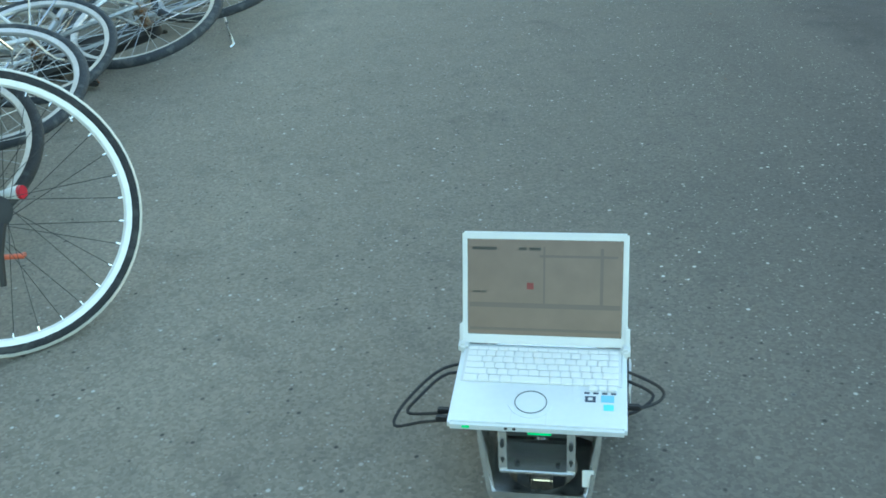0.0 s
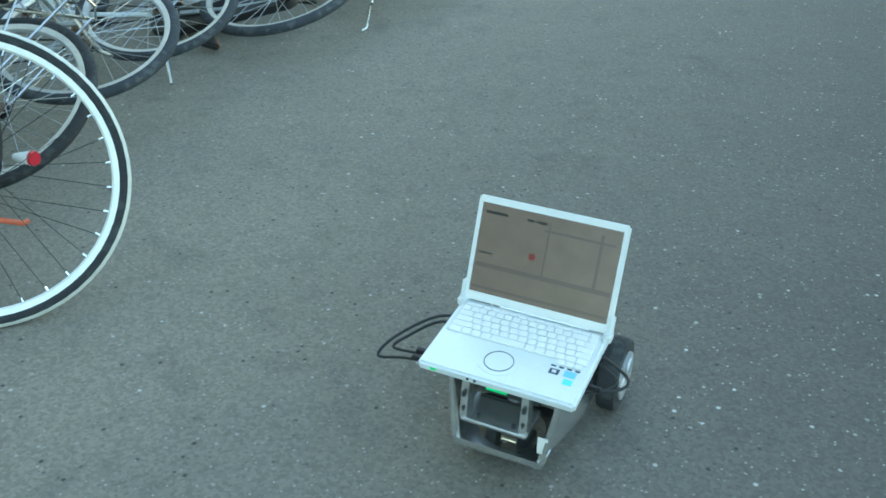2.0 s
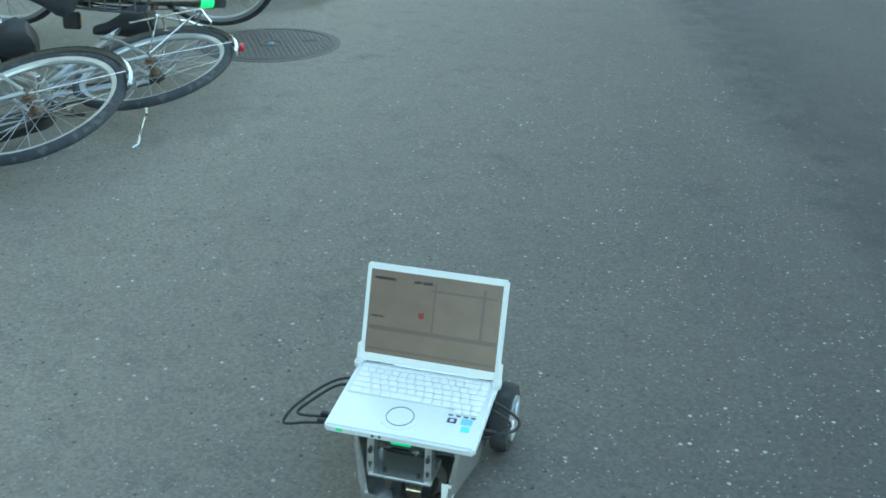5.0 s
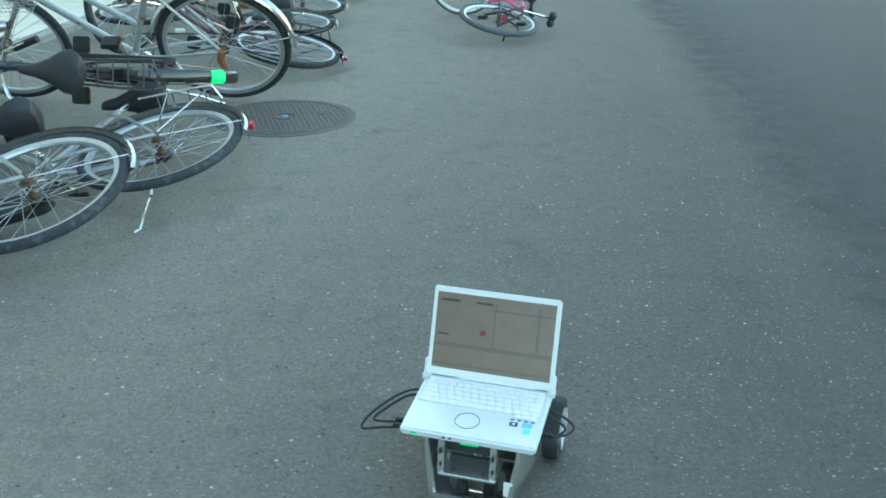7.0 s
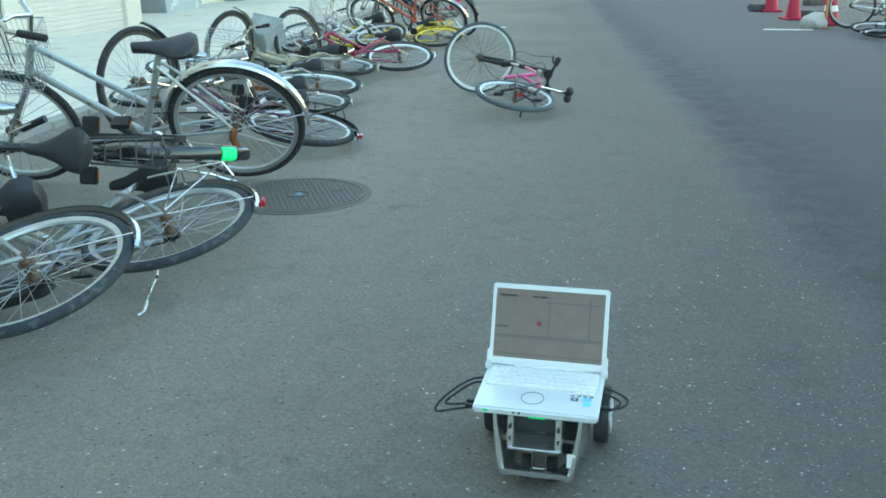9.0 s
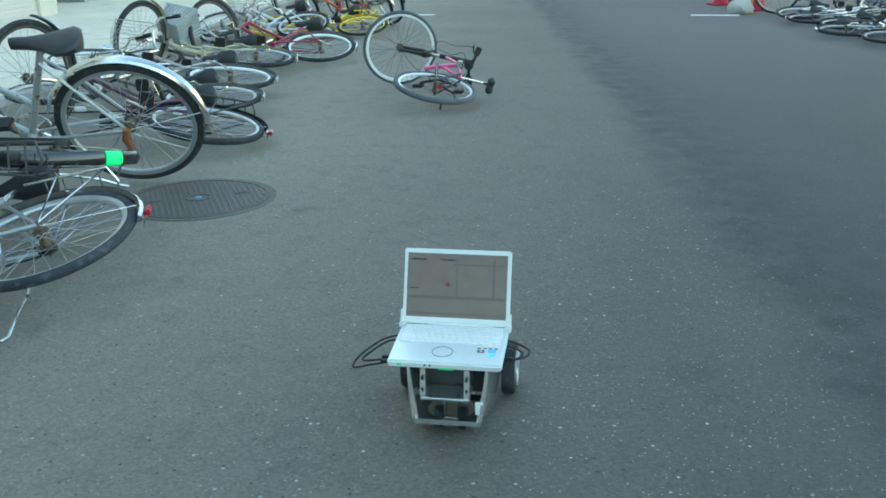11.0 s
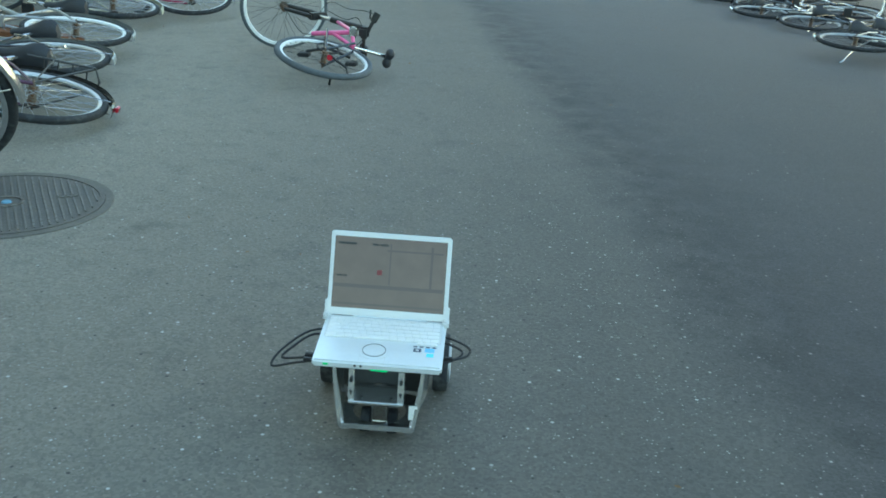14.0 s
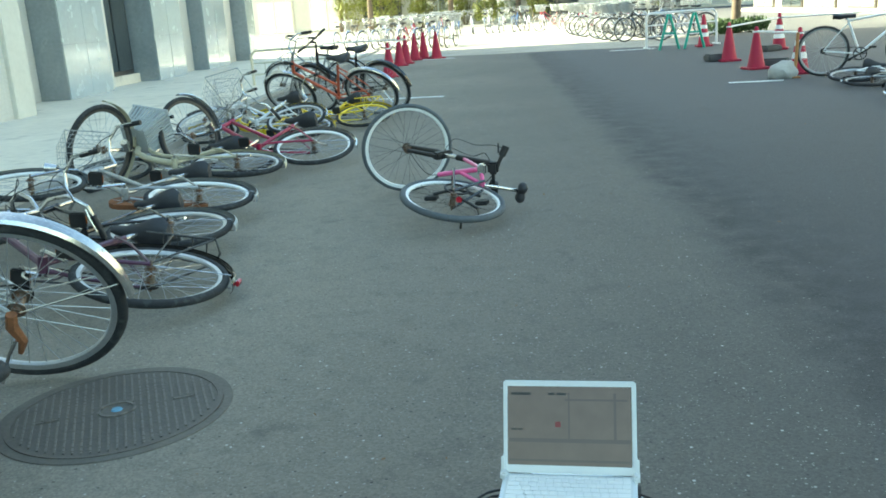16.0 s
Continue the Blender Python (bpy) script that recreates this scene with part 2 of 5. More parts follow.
IRON = mat("cast iron", (0.106, 0.094, 0.083), 0.7, 0.1, vary=0.2, scale=9, dirt=(0.128, 0.115, 0.099), dirt_at=0.5, bump=0.3, bump_scale=90)
RIBIRON = mat("worn iron ribs", (0.152, 0.137, 0.122), 0.55, 0.2, vary=0.3, scale=14, dirt=(0.112, 0.099, 0.087), dirt_at=0.5)
OLDHUB = mat("oily hub steel", (0.20, 0.16, 0.13), 0.5, 0.6, vary=0.4, scale=40, dirt=(0.16, 0.07, 0.03), dirt_at=0.5)
POSTWOOD = mat("weathered post wood", (0.42, 0.20, 0.08), 0.8, vary=0.3, scale=12, bump=0.3)
PADRING = mat("grey pad ring", (0.14, 0.18, 0.18), 0.4, vary=0.1)
BLUEMARK = mat("blue paint mark", (0.13, 0.30, 0.42), 0.6, vary=0.2, scale=40)
RINGCONC = mat("manhole surround", (0.118, 0.107, 0.093), 0.85, vary=0.2, scale=8, bump=0.3)
ALUPLATE = mat("aluminium plate", (0.72, 0.73, 0.73), 0.24, 0.92, vary=0.14, scale=10)
LAPTOPSILVER = mat("laptop silver magnesium", (0.74, 0.78, 0.80), 0.35, 0.30, vary=0.03, scale=10)
LAPTOPWHITE = mat("laptop white trim", (0.66, 0.68, 0.68), 0.4, vary=0.02)
KEYWHITE = mat("white keycap", (0.82, 0.83, 0.82), 0.45, vary=0.03)
KEYWELL = mat("keyboard well", (0.68, 0.70, 0.70), 0.5, vary=0.03)
SCREENBG = mat("lit screen", (0.058, 0.048, 0.045), 0.25, vary=0.14, scale=3, emit=0.21)
SCREENLINE = mat("screen grid line", (0.040, 0.036, 0.037), 0.25, vary=0.05, emit=0.19)
SCREENTEXT = mat("screen text", (0.012, 0.012, 0.012), 0.3, vary=0.05)
SCREENRED = mat("red robot mark on screen", (0.10, 0.008, 0.012), 0.3, vary=0.05, emit=0.08)
LEDGREEN = mat("green lamp", (0.03, 0.55, 0.20), 0.4, vary=0.02, emit=0.07)
STICKER = mat("blue sticker", (0.20, 0.55, 0.85), 0.4, vary=0.05)
STICKERDARK = mat("dark sticker", (0.03, 0.05, 0.09), 0.4, vary=0.05)
CYAN = mat("cyan sticker", (0.15, 0.75, 0.85), 0.4, vary=0.03)
CABLE = mat("black cable", (0.012, 0.012, 0.013), 0.55, vary=0.1)
DARKCASE = mat("dark electronics case", (0.03, 0.034, 0.036), 0.6, vary=0.2)
LABELPAPER = mat("paper label", (0.75, 0.76, 0.75), 0.7, vary=0.04)
BARRIERCREAM = mat("cream tube paint", (0.60, 0.55, 0.42), 0.5, vary=0.1)
GREENPAINT = mat("green barrier paint", (0.02, 0.36, 0.27), 0.5, vary=0.12)
SANDBAG = mat("white sandbag cloth", (0.42, 0.42, 0.40), 0.9, vary=0.15, scale=10, bump=0.5, bump_scale=30)
BLOCK = mat("dark rubber weight", (0.09, 0.09, 0.09), 0.85, vary=0.25, scale=8)
LEAF = mat("sunlit leaves", (0.21, 0.225, 0.045), 0.6, vary=0.5, scale=1.2)
LEAFDARK = mat("hedge leaves", (0.05, 0.095, 0.025), 0.6, vary=0.5, scale=2.0)
BARK = mat("bark", (0.16, 0.12, 0.085), 0.9, vary=0.3, scale=6, bump=0.6)
FARWALL = mat("beige far wall", (0.320, 0.300, 0.260), 0.8, vary=0.08, scale=0.6)
PALEWALL = mat("pale far wall", (0.52, 0.50, 0.45), 0.8, vary=0.08, scale=0.6)
LEAFLITTER = mat("dry leaf", (0.16, 0.09, 0.04), 0.8, vary=0.4, scale=40)


# ---- mesh helpers ----
def box(bm, c, s, m=None, bevel=0.0):
    r = bmesh.ops.create_cube(bm, size=1.0, matrix=Matrix.Diagonal((*s, 1)))
    vs = r["verts"]
    if bevel:
        es = list({e for v in vs for e in v.link_edges})
        rb = bmesh.ops.bevel(bm, geom=es, offset=bevel, segments=2, affect="EDGES")
        vs = list({v for f in rb["faces"] for v in f.verts} | {v for v in vs if v.is_valid})
    bmesh.ops.transform(bm, matrix=Matrix.Translation(c) if m is None else m @ Matrix.Translation(c), verts=vs)
    return vs


def tube(bm, p, q, r, n=8, r2=None):
    p, q = Vector(p), Vector(q)
    d = q - p
    m = Matrix.Translation((p + q) / 2) @ d.to_track_quat("Z", "Y").to_matrix().to_4x4()
    bmesh.ops.create_cone(bm, cap_ends=True, segments=n, radius1=r, radius2=r if r2 is None else r2, depth=d.length, matrix=m)


def sweep(bm, pts, r, n=8, closed=False):
    """A round tube through points, in one skin."""
    pts = [Vector(p) for p in pts]
    k = len(pts)
    rings, side = [], None
    for i, p in enumerate(pts):
        a = pts[i - 1] if (i or closed) else p
        b = pts[(i + 1) % k] if (i < k - 1 or closed) else p
        t = (b - a).normalized()
        if side is None:
            side = t.orthogonal().normalized()
        side = (side - t * side.dot(t)).normalized()
        up = t.cross(side)
        rr = r[i] if isinstance(r, (list, tuple)) else r
        rings.append([bm.verts.new(p + rr * (math.cos(2 * math.pi * j / n) * side + math.sin(2 * math.pi * j / n) * up)) for j in range(n)])
    for i in range(k if closed else k - 1):
        A, B = rings[i], rings[(i + 1) % k]
        off = 0
        if closed and i == k - 1:
            off = min(range(n), key=lambda o: (A[0].co - B[o].co).length)
        for j in range(n):
            bm.faces.new((A[j], A[(j + 1) % n], B[(j + 1 + off) % n], B[(j + off) % n]))
    if not closed:
        bm.faces.new(rings[0][::-1])
        bm.faces.new(rings[-1])


def smooth_line(pts, steps=6):
    """Points of a smooth curve through the given ones."""
    P, fine = [Vector(p) for p in pts], []
    for i in range(len(P) - 1):
        p0, p1, p2, p3 = P[max(i - 1, 0)], P[i], P[i + 1], P[min(i + 2, len(P) - 1)]
        for k in range(steps):
            u = k / steps
            fine.append(0.5 * (2 * p1 + (p2 - p0) * u + (2 * p0 - 5 * p1 + 4 * p2 - p3) * u * u + (3 * p1 - p0 - 3 * p2 + p3) * u ** 3))
    return fine + [P[-1]]


def ring(bm, R, profile, n=48, a0=0.0, a1=2 * math.pi, m=None):
    """A profile of (radial offset, axial offset) turned about the y axis, whole or in part."""
    whole = abs(a1 - a0) > 6.28
    k = n if whole else n + 1
    rows = []
    for i in range(k):
        a = a0 + (a1 - a0) * i / n
        rows.append([bm.verts.new(((R + p) * math.cos(a), q, (R + p) * math.sin(a))) for p, q in profile])
    for i in range(n):
        A, B = rows[i], rows[(i + 1) % k]
        for j in range(len(profile)):
            jj = (j + 1) % len(profile)
            bm.faces.new((A[j], B[j], B[jj], A[jj]))
    if not whole:
        bm.faces.new(rows[0])
        bm.faces.new(rows[-1][::-1])
    if m is not None:
        bmesh.ops.transform(bm, matrix=m, verts=[v for r in rows for v in r])


def circle_profile(r, n=10):
    return [(r * math.cos(2 * math.pi * i / n), r * math.sin(2 * math.pi * i / n)) for i in range(n)]


def to_mesh(name, bm, material, smooth=True):
    bmesh.ops.recalc_face_normals(bm, faces=bm.faces[:])
    me = bpy.data.meshes.new(name)
    bm.to_mesh(me)
    bm.free()
    me.materials.append(material)
    if smooth:
        me.polygons.foreach_set("use_smooth", [True] * len(me.polygons))
        me.set_sharp_from_angle(angle=radians(38))
    return me


def part(name, bm, material, parent=None, label="", m=None, smooth=True):
    """Links a bmesh, or a mesh that already stands, as one part."""
    me = bm if isinstance(bm, bpy.types.Mesh) else to_mesh(name, bm, material, smooth)
    ob = new(name, me)
    if parent:
        ob.parent = parent
    if m is not None:
        ob.matrix_basis = m
    return tagged(ob, label)


def thing(name, label, category, group="", m=None, kind=""):
    ob = new(name)
    ob.empty_display_size = 0.1
    if m is not None:
        ob.matrix_basis = m
    return tagged(ob, label, category, group, kind)


def single(name, bm, material, label, category, m=None, group="", kind="", smooth=True):
    ob = part(name, bm, material, None, "", m, smooth)
    return tagged(ob, label, category, group, kind)


# ---- ground ----
bm = bmesh.new()
bmesh.ops.create_grid(bm, x_segments=8, y_segments=8, size=400)
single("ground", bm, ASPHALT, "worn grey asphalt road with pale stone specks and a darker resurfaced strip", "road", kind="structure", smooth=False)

ROAD_YAW = 7.2
FAC = pose(-8.93, 13.43, 0, 0, 0, ROAD_YAW)  # along the building's front: y runs with the wall, x points to the road

# concrete apron with its kerb
bm = bmesh.new()
corners = [(-2.55 + 0.16 * 30, -30), (-2.55 - 0.16 * 29, 29), (-40, 29), (-40, -30)]
lo = [bm.verts.new((x, y, -0.05)) for x, y in corners]
hi = [bm.verts.new((x - (0.16 if i < 2 else 0), y, 0.045)) for i, (x, y) in enumerate(corners)]
bm.faces.new(hi)
for i in range(4):
    bm.faces.new((lo[i], lo[(i + 1) % 4], hi[(i + 1) % 4], hi[i]))
apron = single("pavement", bm, CONCRETE, "pale worn concrete apron in front of the building", "pavement", kind="structure", smooth=False)
kdir = Vector((-0.16, 1, 0)).normalized()
bm = bmesh.new()
box(bm, (0, 0, 0.02), (0.15, 0.594, 0.06), bevel=0.008)
kerb_mesh = to_mesh("kerb_stone", bm, KERB)
kstart = Vector((-2.55 + 0.16 * 8, -8, 0))
for i in range(60):
    c = kstart + kdir * (0.6 * i + 0.3)
    ob = part("kerb_stone", kerb_mesh, KERB, apron, m=Matrix.Translation((c.x - 0.0, c.y, 0.0)) @ pose(0, 0, 0, 0, 0, math.degrees(math.atan2(0.16, 1))))

# painted lines
for x0, x1, y, w in ((-2.15, -1.16, 11.0, 0.12), (2.9, 3.62, 10.97, 0.12), (0.9, 1.95, 20.2, 0.12), (-4.6, -3.0, 21.0, 0.12)):
    bm = bmesh.new()
    box(bm, (0, 0, 0.002), (x1 - x0, w, 0.006))
    single("road_line", bm, ROADPAINT, "worn white painted parking line on the asphalt", "road marking", m=pose((x0 + x1) / 2, y, 0.002, 0, 0, -1.0), group="parking lines", kind="structure", smooth=False)


def manhole():
    t = thing("manhole_cover", "round cast-iron manhole cover with parallel ribs and a blue centre mark", "manhole", m=pose(0, 0, 0, 0, 0, 31) @ Matrix.Scale(1.04, 4))
    flat = pose(0, 0, 0, 90, 0, 0)
    bm = bmesh.new()
    ring(bm, 0.373, [(-0.016, -0.004), (0.016, -0.004), (0.014, 0.004), (-0.016, 0.005)], 72, m=flat)
    part("surround", bm, RINGCONC, t, "worn cement ring")
    bm = bmesh.new()
    ring(bm, 0.346, [(-0.010, -0.006), (0.010, -0.006), (0.010, 0.008), (-0.010, 0.008)], 72, m=flat)
    part("frame_ring", bm, IRON, t)
    bm = bmesh.new()
    bmesh.ops.create_cone(bm, cap_ends=True, segments=72, radius1=0.335, radius2=0.335, depth=0.012, matrix=Matrix.Translation((0, 0, -0.001)))
    part("disc", bm, IRON, t)
    # raised ribs, broken round the hub and at the two lifting slots
    bar = bmesh.new()
    box(bar, (0, 0, 0), (0.0075, 1.0, 0.004), bevel=0.001)
    me = to_mesh("rib", bar, RIBIRON, smooth=False)
    for i in range(-12, 13):
        x = i * 0.0265
        h = math.sqrt(0.328 ** 2 - x * x)
        gap = 0.0
        if abs(x) < 0.062:
            gap = math.sqrt(0.066 ** 2 - x * x) + 0.004
        elif abs(abs(x) - 0.22) < 0.045:
            gap = 0.014
        for y0, y1 in (((-h, -gap), (gap, h)) if gap else ((-h, h),)):
            part("rib", me, RIBIRON, t, m=Matrix.Translation((x, (y0 + y1) / 2, 0.0070)) @ Matrix.Diagonal((1, y1 - y0, 1, 1)))
    bm = bmesh.new()
    ring(bm, 0.058, [(-0.005, 0.004), (0.005, 0.004), (0.005, 0.010), (-0.005, 0.010)], 36, m=flat)
    part("centre_ring", bm, RIBIRON, t)
    bm = bmesh.new()
    bmesh.ops.create_cone(bm, cap_ends=True, segments=12, radius1=0.020, radius2=0.016, depth=0.005, matrix=Matrix.Translation((0, 0, 0.0075)))
    part("centre_mark", bm, BLUEMARK, t, "flaking blue paint spot")
    for sx in (-0.22, 0.22):
        bm = bmesh.new()
        box(bm, (sx, 0, 0.0075), (0.075, 0.010, 0.005), bevel=0.002)
        part("lifting_slot", bm, RIBIRON, t)


manhole()


# ---- building along the apron ----
def building():
    H = 15.0
    b = thing("building", "grey stone-clad building with roller shutters and tall glass bays", "building", m=FAC)

    def wall(name, x0, x1, y0, y1, z0, z1, m, label="", bevel=0.0):
        bm = bmesh.new()
        box(bm, ((x0 + x1) / 2, (y0 + y1) / 2, (z0 + z1) / 2), (x1 - x0, y1 - y0, z1 - z0), bevel=bevel)
        return part(name, bm, m, b, label, smooth=False)

    wall("core_wall", -14, -0.75, -40, 12.95, 0, H, WALLPAINT)
    wall("roof", -14.1, 0.1, -40.3, 13.05, H, H + 0.3, STONE)
    wall("upper_wall", -0.75, 0.0, -40, 12.9, 4.2, H, WALLPAINT)
    # stone pillars: plain slabs on the flank, front slabs coloured paler for reflected sky
    for y0, ln in ((0.0, 1.92), (4.55, 1.85), (8.15, 1.85), (12.2, 0.8)):
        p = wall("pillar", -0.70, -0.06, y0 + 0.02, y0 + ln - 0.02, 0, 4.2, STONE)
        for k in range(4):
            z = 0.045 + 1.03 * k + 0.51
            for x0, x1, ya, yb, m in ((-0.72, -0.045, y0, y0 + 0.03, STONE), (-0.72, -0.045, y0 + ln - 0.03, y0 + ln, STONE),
                                      (-0.042, -0.012, y0, y0 + ln / 2 - 0.004, SKYLITSTONE), (-0.042, -0.012, y0 + ln / 2 + 0.004, y0 + ln, SKYLITSTONE)):
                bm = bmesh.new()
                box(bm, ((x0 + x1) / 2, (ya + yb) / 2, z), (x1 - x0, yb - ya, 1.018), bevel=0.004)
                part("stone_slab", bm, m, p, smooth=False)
    # pale return wall and the dark window between the first pillars
    wall("recess_wall", -0.75, -0.34, 1.95, 2.75, 0, 4.2, WALLPAINT)
    w = wall("window_frame", -0.74, -0.62, 2.77, 4.5, 0.25, 4.2, DARKFRAME)
    for y0, y1 in ((2.85, 3.6), (3.68, 4.4)):
        bm = bmesh.new()
        box(bm, (-0.6, (y0 + y1) / 2, 2.2), (0.02, y1 - y0, 3.7))
        part("pane", bm, WINDOWGLASS, w, smooth=False)
    bm = bmesh.new()
    box(bm, (-0.57, 3.62, 2.05), (0.04, 1.7, 0.06))
    part("mullion", bm, SHUTTER, w, smooth=False)
    wall("window_sill", -0.75, -0.5, 2.75, 4.54, 0.0, 0.25, CONCRETE)
    bm = bmesh.new()
    ring(bm, 0.3, [(-0.3, -0.02), (0.0, -0.02), (0.0, 0.02), (-0.3, 0.02)], 24, m=pose(-0.31, 2.35, 2.75, 0, 0, 90))
    part("round_plate", bm, DARKFRAME, b)

    def shutter(y0, y1, x, top):
        s = wall("roller_shutter", x - 0.06, x, y0, y1, 0.0, top, SHUTTER, "cream slatted steel roller shutter")
        n = int(top / 0.075)
        bm = bmesh.new()
        box(bm, (0, 0, 0), (0.02, y1 - y0, 0.062), bevel=0.006)
        me = to_mesh("slat", bm, SHUTTER, smooth=False)
        for i in range(n):
            part("slat", me, SHUTTER, s, m=Matrix.Translation((x + 0.008, (y0 + y1) / 2, 0.04 + 0.075 * i)))

    shutter(6.45, 8.12, -0.45, 4.0)
    shutter(10.05, 12.15, -0.5, 4.0)
    shutter(-2.3, -0.02, -0.62, 4.0)
    # projecting shutter bays nearer the road, with white jambs
    wall("bay_lintel", -0.7, 0.95, -40, -2.75, 3.3, 4.2, WALLPAINT)
    for y in (-3.40, -7.0, -10.6, -14.3):
        wall("jamb", 0.0, 0.78, y, y + 0.58, 0.0, 3.3, WALLPAINT, "white painted concrete jamb", bevel=0.012)
        if y > -12:
            shutter(y - 3.02, y, 0.70, 3.3)
    wall("bay_side", -0.75, 0.0, -2.85, -2.80, 0.0, 3.3, WALLPAINT)


building()


# ---- bicycles ----
R_WHEEL = 0.33
MESHES = {}


def cached(key, build, material, smooth=True):
    if key not in MESHES:
        bm = bmesh.new()
        build(bm)
        MESHES[key] = to_mesh(key[0], bm, material, smooth)
    return MESHES[key]


def wheel(parent, name, m, tyre, rim, spoke, wall=None, minor=0.019, deep=0.012, reflector=None):
    """Hub with spokes, rim and tyre; turns about its own y axis."""
    def hub(bm):
        tube(bm, (0, -0.045, 0), (0, 0.045, 0), 0.018, 10)
        tube(bm, (0, -0.07, 0), (0, 0.07, 0), 0.006, 6)
        for y in (-0.03, 0.03):
            tube(bm, (0, y - 0.002, 0), (0, y + 0.002, 0), 0.03, 14)

    def spokes(bm):
        n = 32
        for i in range(n):
            a = 2 * math.pi * i / n
            side = 0.03 if i % 2 else -0.03
            lean_a = a + (1.25 if (i // 2) % 2 else -1.25)
            p = (0.028 * math.cos(lean_a), side, 0.028 * math.sin(lean_a))
            r = R_WHEEL - minor * 2 - 0.006
            tube(bm, p, (r * math.cos(a), 0, r * math.sin(a)), 0.0008 if spoke is DARKSPOKE else 0.0014, 4)

    def rim_mesh(bm):
        r = R_WHEEL - minor * 2
        ring(bm, r, [(0.006, -0.013), (0.010, -0.013), (0.006, -0.009), (0.006, 0.009), (0.010, 0.013), (0.006, 0.013), (-deep, 0.009), (-deep - 0.004, 0.0), (-deep, -0.009)], 56)

    def tyre_mesh(bm):
        ring(bm, R_WHEEL - minor, circle_profile(minor, 10), 56)

    h = part(name, cached(("hub",), hub, OLDHUB), OLDHUB, parent, m=m)
    tagged(part("spokes", cached(("spokes", spoke.name, minor), spokes, spoke), spoke, h), kind="stuff")
    part("rim", cached(("rim", rim.name, minor, deep), rim_mesh, rim), rim, h)
    if rim is WHITERIM and spoke is DARKSPOKE:
        def nipples(bm):
            r = R_WHEEL - minor * 2 - deep - 0.003
            for i in range(32):
                a = 2 * math.pi * i / 32
                tube(bm, ((r - 0.012) * math.cos(a), 0, (r - 0.012) * math.sin(a)), (r * math.cos(a), 0, r * math.sin(a)), 0.0028, 6)
        tagged(part("nipple_ring", cached(("nipples", minor, deep), nipples, CHROME), CHROME, h), kind="stuff")
    ty = part("tyre", cached(("tyre", tyre.name, minor), tyre_mesh, tyre), tyre, h)
    if wall:
        for s in (-1, 1):
            def wall_mesh(bm):
                ring(bm, R_WHEEL - minor * 1.0, [(0.52 * minor, s * minor * 0.84), (0.80 * minor, s * minor * 0.58), (0.95 * minor, s * minor * 0.28), (1.03 * minor, s * minor * 0.32), (0.86 * minor, s * minor * 0.66), (0.56 * minor, s * minor * 0.94)], 56)
            part("sidewall", cached(("sidewall", s, minor), wall_mesh, wall), wall, ty, "pale sidewall band")
    if reflector:
        bm = bmesh.new()
        box(bm, (0.2, 0.0, 0.09), (0.05, 0.016, 0.022), bevel=0.004)
        part("spoke_reflector", bm, reflector, h)
    return h


